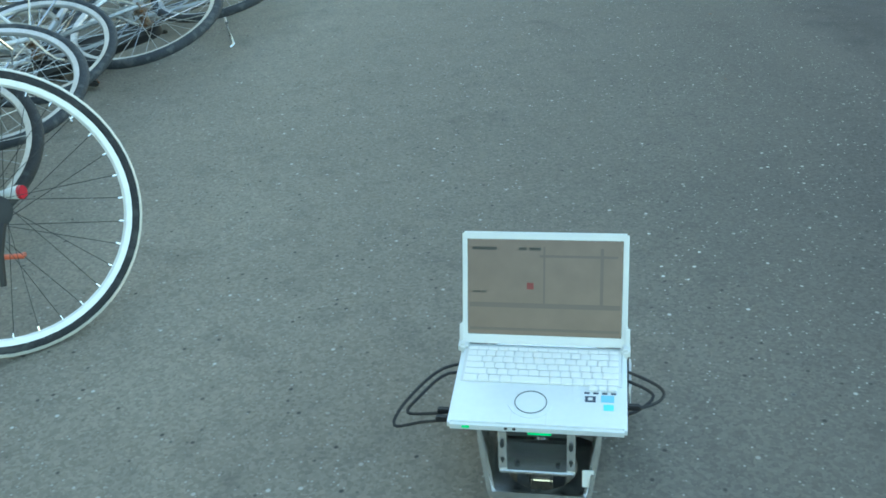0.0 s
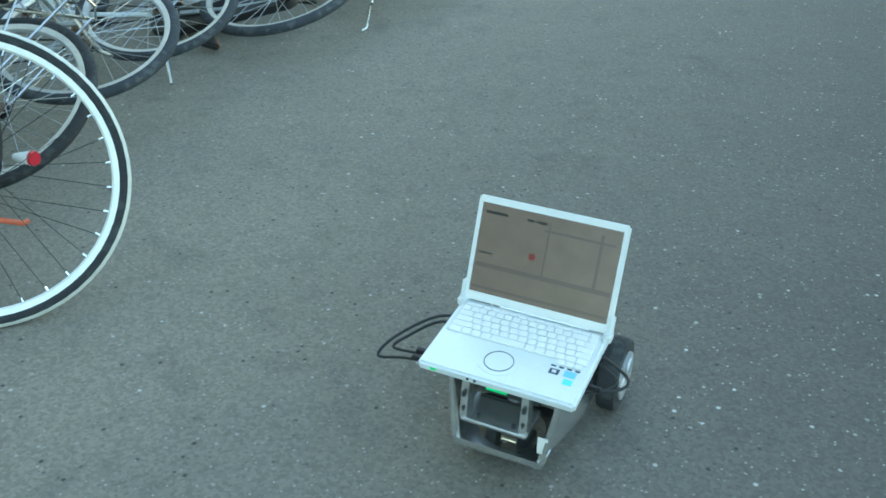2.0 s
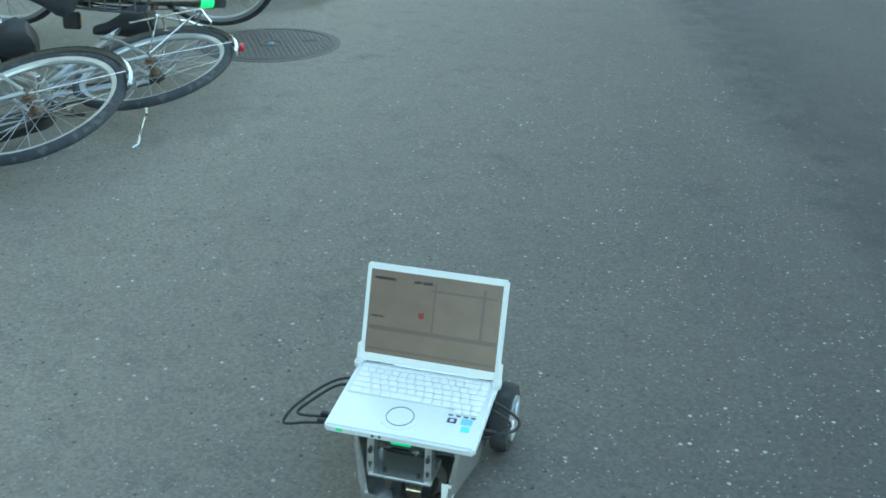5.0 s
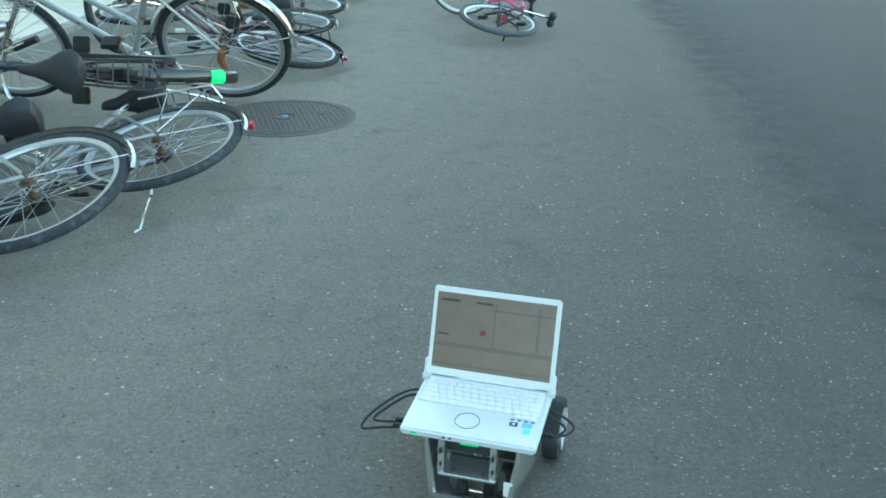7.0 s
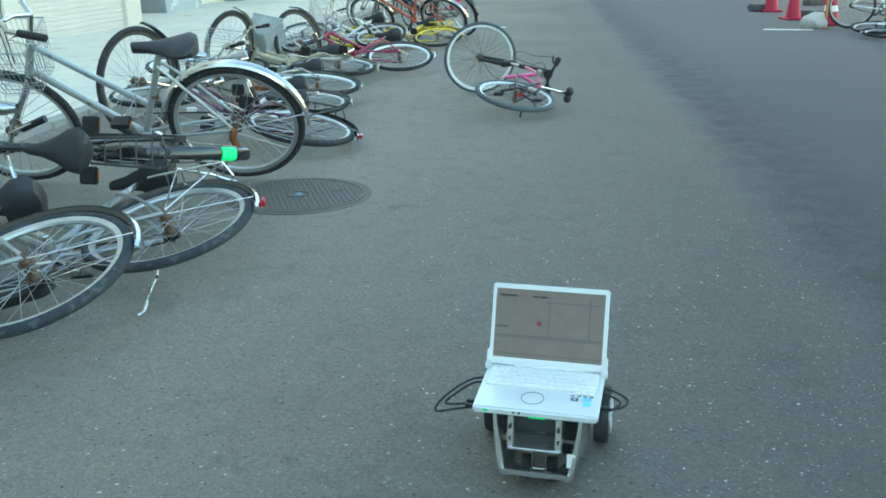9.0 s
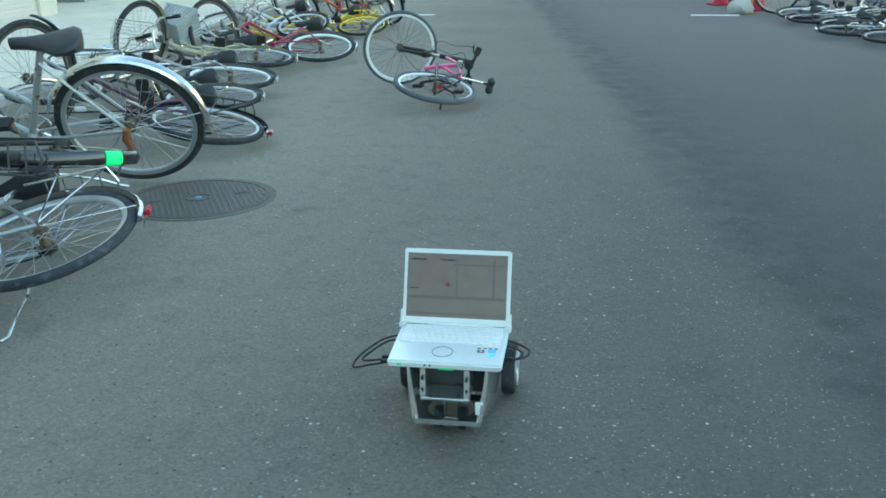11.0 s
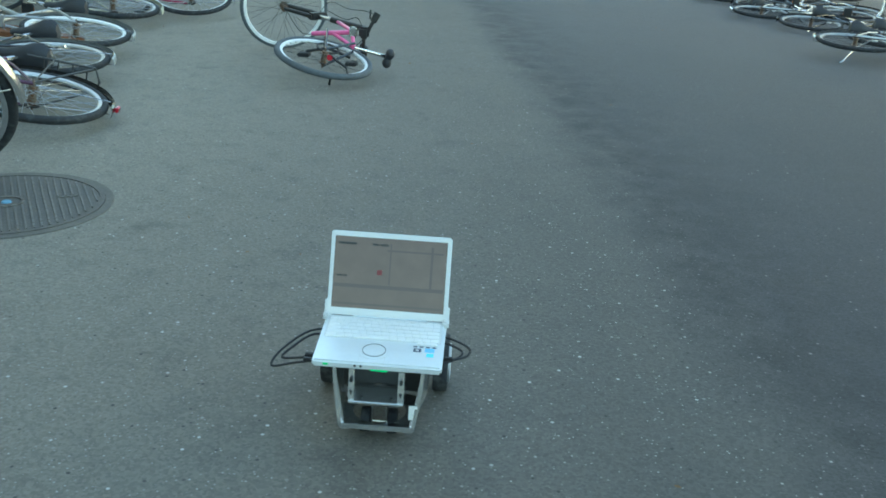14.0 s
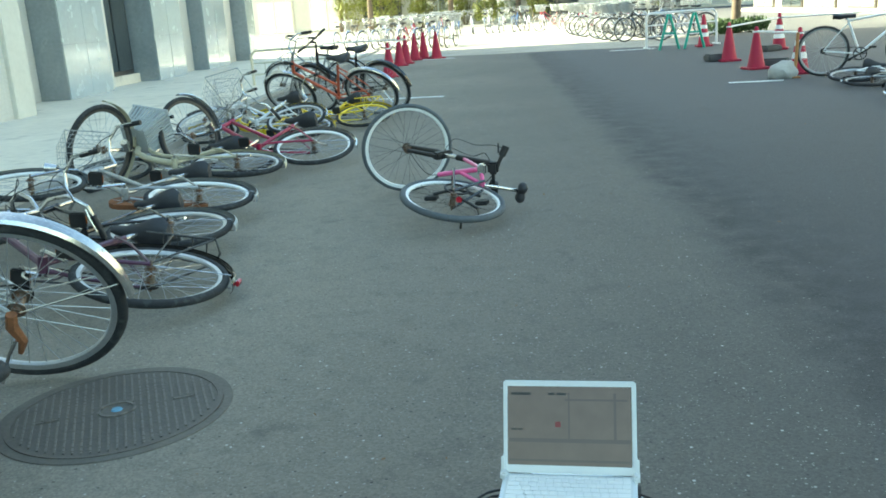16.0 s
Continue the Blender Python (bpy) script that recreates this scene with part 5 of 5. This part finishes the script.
# ---- the wheeled robot ----
def plate(pts, thick, axis_m):
    """A flat plate from an outline, extruded to both sides, placed by a matrix."""
    bm = bmesh.new()
    a = [bm.verts.new((x, y, -thick / 2)) for x, y in pts]
    b = [bm.verts.new((x, y, thick / 2)) for x, y in pts]
    bm.faces.new(a[::-1])
    bm.faces.new(b)
    for i in range(len(pts)):
        j = (i + 1) % len(pts)
        bm.faces.new((a[i], a[j], b[j], b[i]))
    bmesh.ops.transform(bm, matrix=axis_m, verts=bm.verts)
    return bm


DECK_F, DECK_B = 0.226, 0.243   # height of the laptop's underside, front and back
Y_F = -0.347                    # the laptop's front edge, behind the axle
ROBOT_WHEEL_R = 0.078


def robot():
    r = thing("mobile_robot", "small aluminium two-wheeled robot carrying a laptop", "robot")
    side = Matrix(((0, 0, 1, 0), (1, 0, 0, 0), (0, 1, 0, 0), (0, 0, 0, 1)))  # outline (y, z), thickness in x
    for s in (-1, 1):
        pts = [(-0.298, 0.044), (-0.306, 0.056), (-0.296, 0.13), (-0.285, 0.216), (-0.25, 0.222), (0.03, 0.236), (0.05, 0.20), (0.05, 0.06), (0.02, 0.045), (-0.12, 0.042)]
        lean = Matrix.Translation((s * 0.108, 0, 0)) @ Matrix.Shear("YZ", 4, (0, 0)) @ side
        bm = plate(pts, 0.004, lean)
        for v in bm.verts:
            if v.co.y < -0.25:
                v.co.x -= s * 0.028 * max(0.0, (0.216 - v.co.z) / 0.16)
        part("side_plate", bm, ALUPLATE, r, smooth=False)
    # bottom plate with a round cut-out for the castor
    bm = bmesh.new()
    n = 28
    outer = []
    for i in range(n):
        a = 2 * math.pi * i / n
        c, s_ = math.cos(a), math.sin(a)
        k = 1 / max(abs(c) / 0.09, abs(s_) / 0.082)
        outer.append((k * c, -0.225 + k * s_))
    inner = [(0.066 * math.cos(2 * math.pi * i / n), -0.228 + 0.066 * math.sin(2 * math.pi * i / n)) for i in range(n)]
    lev = []
    for z in (0.050, 0.055):
        lev.append(([bm.verts.new((*p, z)) for p in outer], [bm.verts.new((*p, z)) for p in inner]))
    for i in range(n):
        j = (i + 1) % n
        (o0, i0), (o1, i1) = lev
        bm.faces.new((o1[i], o1[j], i1[j], i1[i]))
        bm.faces.new((o0[j], o0[i], i0[i], i0[j]))
        bm.faces.new((o0[i], o0[j], o1[j], o1[i]))
        bm.faces.new((i0[j], i0[i], i1[i], i1[j]))
    bp = part("bottom_plate", bm, ALUPLATE, r, smooth=False)
    for x in (-0.075, -0.04, 0.0, 0.04, 0.075):
        bm = bmesh.new()
        tube(bm, (x, -0.299, 0.054), (x, -0.299, 0.060), 0.0045, 8)
        part("bolt", bm, CHROME, bp)
    # scalloped rear lip
    bm = bmesh.new()
    pts = [(-0.090, 0.050), (-0.08, 0.042), (-0.06, 0.047), (-0.02, 0.045), (0.02, 0.045), (0.06, 0.047), (0.08, 0.042), (0.090, 0.050), (0.088, 0.060), (-0.088, 0.060)]
    bm = plate(pts, 0.004, Matrix.Translation((0, -0.308, 0)) @ pose(0, 0, 0, 90, 0, 0))
    part("rear_lip", bm, ALUPLATE, r, smooth=False)
    # upper battery tray on two slotted arms
    for s in (-1, 1):
        pts = [(-0.335, 0.135), (-0.345, 0.15), (-0.335, 0.222), (-0.315, 0.222), (-0.31, 0.14)]
        bm = plate(pts, 0.014, Matrix.Translation((s * 0.058, 0, 0)) @ side)
        arm = part("slotted_arm", bm, ALUPLATE, r, smooth=False)
        for z in (0.165, 0.198):
            bm = bmesh.new()
            box(bm, (s * 0.058, -0.342, z), (0.007, 0.006, 0.014), bevel=0.002)
            part("slot", bm, DARKCASE, arm)
    bm = bmesh.new()
    box(bm, (0, -0.30, 0.138), (0.13, 0.085, 0.008), bevel=0.002)
    tray = part("tray", bm, ALUPLATE, r)
    for x in (-0.035, 0.035):
        bm = bmesh.new()
        tube(bm, (x, -0.325, 0.141), (x, -0.325, 0.146), 0.004, 8)
        part("bolt", bm, DARKCASE, tray)
    bm = bmesh.new()
    box(bm, (0, -0.20, 0.172), (0.125, 0.12, 0.055), bevel=0.005)
    part("battery", bm, DARKCASE, r, "black battery pack")
    bm = bmesh.new()
    box(bm, (0, -0.08, 0.135), (0.20, 0.16, 0.13), bevel=0.006)
    part("motor_box", bm, DARKCASE, r)
    bm = bmesh.new()
    box(bm, (0, -0.1, 0.221), (0.19, 0.28, 0.005))
    part("top_plate", bm, ALUPLATE, r, smooth=False)
    # castor
    bm = bmesh.new()
    tube(bm, (0, -0.225, 0.134), (0, -0.225, 0.10), 0.016, 12)
    for s in (-1, 1):
        box(bm, (s * 0.017, -0.232, 0.062), (0.003, 0.034, 0.075), bevel=0.001)
    box(bm, (0, -0.23, 0.100), (0.038, 0.05, 0.004))
    tube(bm, (-0.02, -0.24, 0.030), (0.02, -0.24, 0.030), 0.004, 8)
    ca = part("castor", bm, CHROME, r, "bright steel swivel castor")
    for s in (-1, 1):
        bm = bmesh.new()
        tube(bm, (s * 0.022, -0.236, 0.0305), (s * 0.044, -0.236, 0.0305), 0.0305, 24)
        part("castor_wheel", bm, RUBBER, ca)
        bm = bmesh.new()
        sweep(bm, [(s * 0.106, -0.286, 0.218), (s * 0.103, -0.293, 0.165), (s * 0.089, -0.307, 0.062), (s * 0.087, -0.305, 0.05)], 0.0062, 4)
        part("flange", bm, ALUPLATE, r, smooth=False)
    # paper tag at the foot of the right side plate
    bm = bmesh.new()
    box(bm, (0.086, -0.304, 0.098), (0.020, 0.002, 0.038))
    part("plate_tag", bm, LABELPAPER, r, "white paper tag", smooth=False)
    # lit strip under the laptop's front edge
    bm = bmesh.new()
    box(bm, (0.004, -0.318, 0.2240), (0.030, 0.006, 0.002), bevel=0.0006)
    part("green_strip", bm, LEDGREEN, r, "glowing green indicator strip")
    # drive wheels
    wheels = []
    for s in (-1, 1):
        bm = bmesh.new()
        tube(bm, (-0.018, 0, 0), (0.018, 0, 0), 0.05, 28)
        w = part("drive_wheel", bm, DARKCASE, r, m=pose(0.139 if s > 0 else -0.158, 0, ROBOT_WHEEL_R))
        bm = bmesh.new()
        ring(bm, 0.064, [(-0.014, -0.019), (0.011, -0.019), (0.014, -0.012), (0.014, 0.012), (0.011, 0.019), (-0.014, 0.019)], 40, m=pose(0, 0, 0, 0, 0, 90))
        part("tyre", bm, RUBBER, w)
        bm = bmesh.new()
        ring(bm, 0.046, [(-0.008, -0.003), (0.006, -0.003), (0.006, 0.003), (-0.008, 0.003)], 36, m=Matrix.Translation((s * 0.021, 0, 0)) @ pose(0, 0, 0, 0, 0, 90))
        for i in range(5):
            a = 2 * math.pi * i / 5
            tube(bm, (s * 0.021, 0, 0), (s * 0.021, 0.045 * math.cos(a), 0.045 * math.sin(a)), 0.005, 6)
        tube(bm, (s * 0.018, 0, 0), (s * 0.026, 0, 0), 0.012, 12)
        part("rim", bm, ALU, w, "pale alloy rim with five spokes")
        wheels.append(w)
    # loops of cable on both sides
    loops = (((-0.10, -0.16, 0.235), (-0.18, -0.19, 0.24), (-0.235, -0.27, 0.225), (-0.25, -0.315, 0.205), (-0.20, -0.315, 0.215), (-0.145, -0.325, 0.232)),
             ((-0.10, -0.20, 0.232), (-0.17, -0.20, 0.236), (-0.215, -0.26, 0.225), (-0.23, -0.29, 0.215), (-0.19, -0.30, 0.222), (-0.145, -0.305, 0.234)),
             ((0.10, -0.16, 0.245), (0.17, -0.20, 0.248), (0.21, -0.225, 0.24), (0.205, -0.245, 0.23), (0.17, -0.26, 0.225), (0.12, -0.26, 0.222)),
             ((0.10, -0.18, 0.238), (0.16, -0.21, 0.240), (0.195, -0.235, 0.232), (0.16, -0.27, 0.222), (0.12, -0.27, 0.218)))
    for pts in loops:
        bm = bmesh.new()
        fine = smooth_line(pts, 5)
        sweep(bm, fine, 0.0030, 6)
        part("cable", bm, CABLE, r)
    for x, y, z in ((-0.158, -0.322, 0.232), (-0.158, -0.303, 0.234), (0.158, -0.262, 0.228)):
        bm = bmesh.new()
        box(bm, (x, y, z), (0.03, 0.012, 0.009), bevel=0.002)
        part("plug", bm, CABLE, r)
    return r, wheels


def laptop():
    l = thing("laptop", "open silver laptop with white keys resting on the robot", "laptop")
    W, D = 0.30, 0.212
    pitch = math.degrees(math.atan2(DECK_B - DECK_F, 0.203))
    base = pose(0, Y_F, DECK_F, pitch, 0, 0)  # x across, y to the hinge, z up from the underside
    bm = bmesh.new()
    box(bm, (0, D / 2, 0.011), (W, D, 0.020), base, bevel=0.005)
    b = part("base", bm, LAPTOPSILVER, l)
    bm = bmesh.new()
    box(bm, (0, 0.108 + 0.044, 0.0205), (W - 0.018, 0.098, 0.003), base, bevel=0.001)
    part("keyboard_bed", bm, KEYWELL, b)
    # keys, row by row
    kid = {}

    def key(x0, x1, y0, y1):
        k = (round(x1 - x0, 4), round(y1 - y0, 4))
        if k not in kid:
            bm = bmesh.new()
            box(bm, (0, 0, 0), (k[0] - 0.0016, k[1] - 0.0016, 0.004), bevel=0.0008)
            kid[k] = to_mesh("key", bm, KEYWHITE)
        part("key", kid[k], KEYWHITE, b, m=base @ Matrix.Translation(((x0 + x1) / 2, (y0 + y1) / 2, 0.0235)))
    x_lo, x_hi = -W / 2 + 0.014, W / 2 - 0.014
    full = x_hi - x_lo
    rows = [(15, 0.011, ()), (15, 0.0165, ((13, 2),)), (14, 0.0165, ((0, 1.5),)), (13, 0.0165, ((0, 1.8), (12, 1.6))), (13, 0.0165, ((0, 2.2), (12, 1.5))), (11, 0.0165, ((4, 3.4), (0, 1.3)))]
    y = 0.196
    for n, h, wide in rows:
        ws = [dict(wide).get(i, 1.0) for i in range(n)]
        u = full / sum(ws)
        x = x_lo
        for w in ws:
            key(x, x + w * u, y - h, y)
            x += w * u
        y -= h
    key(0.085, 0.101, y - 0.013, y)
    key(0.101, 0.117, y - 0.013, y)
    key(0.117, 0.133, y - 0.013, y)
    # round pad and its buttons
    bm = bmesh.new()
    bmesh.ops.create_cone(bm, cap_ends=True, segments=40, radius1=0.038, radius2=0.038, depth=0.0014, matrix=base @ Matrix.Translation((-0.012, 0.056, 0.0213)))
    part("pad_surround", bm, LAPTOPSILVER, b)
    bm = bmesh.new()
    ring(bm, 0.027, [(-0.0008, 0), (0.0008, 0), (0.0008, 0.0022), (-0.0008, 0.0022)], 44, m=base @ Matrix.Translation((-0.012, 0.056, 0.0208)) @ pose(0, 0, 0, 90, 0, 0))
    part("pad_ring", bm, PADRING, b, "dark ring round the touchpad")
    bm = bmesh.new()
    bmesh.ops.create_cone(bm, cap_ends=True, segments=40, radius1=0.0255, radius2=0.0255, depth=0.0016, matrix=base @ Matrix.Translation((-0.012, 0.056, 0.0216)))
    part("touchpad", bm, LAPTOPSILVER, b)
    bm = bmesh.new()
    for x in (-0.043, 0.016):
        box(bm, (x, 0.018, 0.0211), (0.0009, 0.034, 0.0008), base)
    box(bm, (-0.012, 0.028, 0.0211), (0.058, 0.0009, 0.0008), base)
    part("button_seam", bm, KEYWELL, b, smooth=False)
    # palm rest stickers
    for (x, y_, sx, sy), m in zip(((0.088, 0.071, 0.018, 0.014), (0.117, 0.073, 0.022, 0.016), (0.119, 0.052, 0.017, 0.014)), (STICKERDARK, STICKER, CYAN)):
        bm = bmesh.new()
        box(bm, (x, y_, 0.0213), (sx, sy, 0.0008), base)
        part("sticker", bm, m, b, smooth=False)
    bm = bmesh.new()
    box(bm, (0.088, 0.071, 0.0218), (0.008, 0.007, 0.0004), base)
    part("sticker_mark", bm, CLEAR, b, smooth=False)
    for i in range(4):
        bm = bmesh.new()
        box(bm, (0.082 + 0.015 * i, 0.086, 0.0212), (0.009, 0.004, 0.0008), base)
        part("status_mark", bm, STICKERDARK, b, smooth=False)
    bm = bmesh.new()
    box(bm, (-0.118, 0.002, 0.012), (0.014, 0.006, 0.007), base, bevel=0.001)
    part("power_lamp", bm, LEDGREEN, b, "green power lamp")
    bm = bmesh.new()
    box(bm, (0.006, 0.0015, 0.0022), (0.040, 0.006, 0.0018), base, bevel=0.0008)
    part("front_latch", bm, LEDGREEN, b)
    for x in (-0.05, -0.036):
        bm = bmesh.new()
        tube(bm, base @ Vector((x, -0.001, 0.012)), base @ Vector((x, 0.004, 0.012)), 0.003, 8)
        part("audio_jack", bm, DARKCASE, b)
    # lid
    hinge = base @ Matrix.Translation((0, 0.203, 0.020))
    lid = Matrix.Translation(hinge.translation) @ pose(0, 0, 0, 90 - LID_TILT, 0, 0)
    # lid space: x across, y up along the lid, z towards the keys
    LH = 0.209
    bm = bmesh.new()
    box(bm, (0, LH / 2 + 0.004, -0.005), (W, LH, 0.010), lid, bevel=0.004)
    p = part("lid", bm, LAPTOPSILVER, l)
    bm = bmesh.new()
    fw = 0.0095
    for c, s in (((0, LH - 0.0035, 0.0005), (W - 0.004, 0.013, 0.005)), ((0, 0.015, 0.0005), (W - 0.004, 0.019, 0.005)),
                 ((-W / 2 + 0.006, LH / 2 + 0.004, 0.0005), (fw, LH - 0.008, 0.0052)), ((W / 2 - 0.006, LH / 2 + 0.004, 0.0005), (fw, LH - 0.008, 0.0052))):
        box(bm, c, s, lid, bevel=0.0015)
    part("bezel", bm, LAPTOPWHITE, p, "white screen surround")
    bm = bmesh.new()
    box(bm, (0, LH / 2 + 0.008, 0.0006), (W - 0.020, LH - 0.030, 0.002), lid)
    sc = part("screen", bm, SCREENBG, p, "lit brown screen with a drawn map", smooth=False)
    sw, s0, s1 = W - 0.022, 0.025, LH - 0.011

    def mark(name, u, v, du, dv, m):
        """u, v: the middle of a mark on the screen, from its top left, as shares of its size."""
        bm = bmesh.new()
        box(bm, (-sw / 2 + u * sw, s1 - v * (s1 - s0), 0.0019), (du * sw, dv * (s1 - s0), 0.0005), lid)
        part(name, bm, m, sc, smooth=False)
    for w_, u in ((0.16, 0.11), (0.05, 0.36), (0.075, 0.44)):
        mark("text_bar", u, 0.085, w_, 0.032, SCREENTEXT)
    for w_, u in ((0.05, 0.055), (0.03, 0.105)):
        mark("text_bar", u, 0.55, w_, 0.022, SCREENTEXT)
    mark("robot_mark", 0.41, 0.48, 0.045, 0.07, SCREENRED)
    mark("map_line", 0.50, 0.37, 0.012, 0.62, SCREENLINE)
    mark("map_line", 0.5, 0.69, 0.98, 0.05, SCREENLINE)
    mark("map_line", 0.87, 0.37, 0.02, 0.6, SCREENLINE)
    mark("map_line", 0.72, 0.16, 0.5, 0.025, SCREENLINE)
    mark("map_line", 0.5, 0.95, 0.98, 0.03, SCREENLINE)
    for s in (-1, 1):
        bm = bmesh.new()
        box(bm, (s * (W / 2 - 0.003), 0.201, 0.022), (0.018, 0.030, 0.022), base, bevel=0.005)
        part("hinge", bm, LAPTOPWHITE, l)
        bm = bmesh.new()
        box(bm, (s * (W / 2 - 0.001), 0.024, -0.001), (0.012, 0.04, 0.016), lid, bevel=0.004)
        part("hinge_cover", bm, LAPTOPWHITE, l)
    return l


LID_TILT = 20.0   # degrees that the lid leans back from upright
ROBOT, DRIVE_WHEELS = robot()
LAPTOP = laptop()


# ---- what moves ----
TRACK = [
    (0.0, 1.744, -4.45, -2.2),
    (0.5, 1.747, -4.314, -1.9),
    (1.0, 1.749, -4.181, -1.2),
    (1.5, 1.738, -4.043, -1.3),
    (2.0, 1.753, -3.917, -1.3),
    (2.5, 1.749, -3.833, -1.7),
    (3.0, 1.777, -3.709, -2.5),
    (3.5, 1.775, -3.59, -2.3),
    (4.0, 1.773, -3.503, -1.4),
    (4.5, 1.777, -3.404, -1.0),
    (5.0, 1.841, -3.322, -1.9),
    (5.2, 1.849, -3.281, -3.2),
    (7.3, 1.822, -2.728, -0.5),
    (7.5, 1.805, -2.665, -0.1),
    (8.0, 1.79, -2.516, 0.5),
    (8.2, 1.782, -2.465, 0.8),
    (10.3, 1.786, -2.025, 1.9),
    (10.5, 1.768, -1.97, 1.9),
    (11.0, 1.756, -1.856, 2.5),
    (11.5, 1.761, -1.724, 1.9),
    (12.0, 1.746, -1.576, 3.1),
    (12.5, 1.722, -1.446, 3.0),
    (13.0, 1.721, -1.312, 2.7),
    (13.5, 1.721, -1.222, 2.3),
    (14.0, 1.702, -1.108, 2.6),
    (14.5, 1.692, -0.985, 2.6),
    (15.0, 1.689, -0.894, 2.3),
    (15.5, 1.677, -0.792, 1.7),
    (16.0, 1.663, -0.672, 1.2),
]


def motions():
    rows = [(t, pose(x, y, 0, 0, 0, a)) for t, x, y, a in TRACK]
    walk(ROBOT, rows)
    walk(LAPTOP, rows)
    ts = [r[0] for r in TRACK]
    ys = [r[2] for r in TRACK]
    for w, s in zip(DRIVE_WHEELS, (-1, 1)):
        spin = []
        for i in range(81):
            t = 0.2 * i
            d = float(np.interp(t, ts, ys)) - ys[0]
            spin.append((t, pose(0.139 if s > 0 else -0.158, 0, ROBOT_WHEEL_R, -math.degrees(d / ROBOT_WHEEL_R), 0, 0)))
        walk(w, spin)


motions()
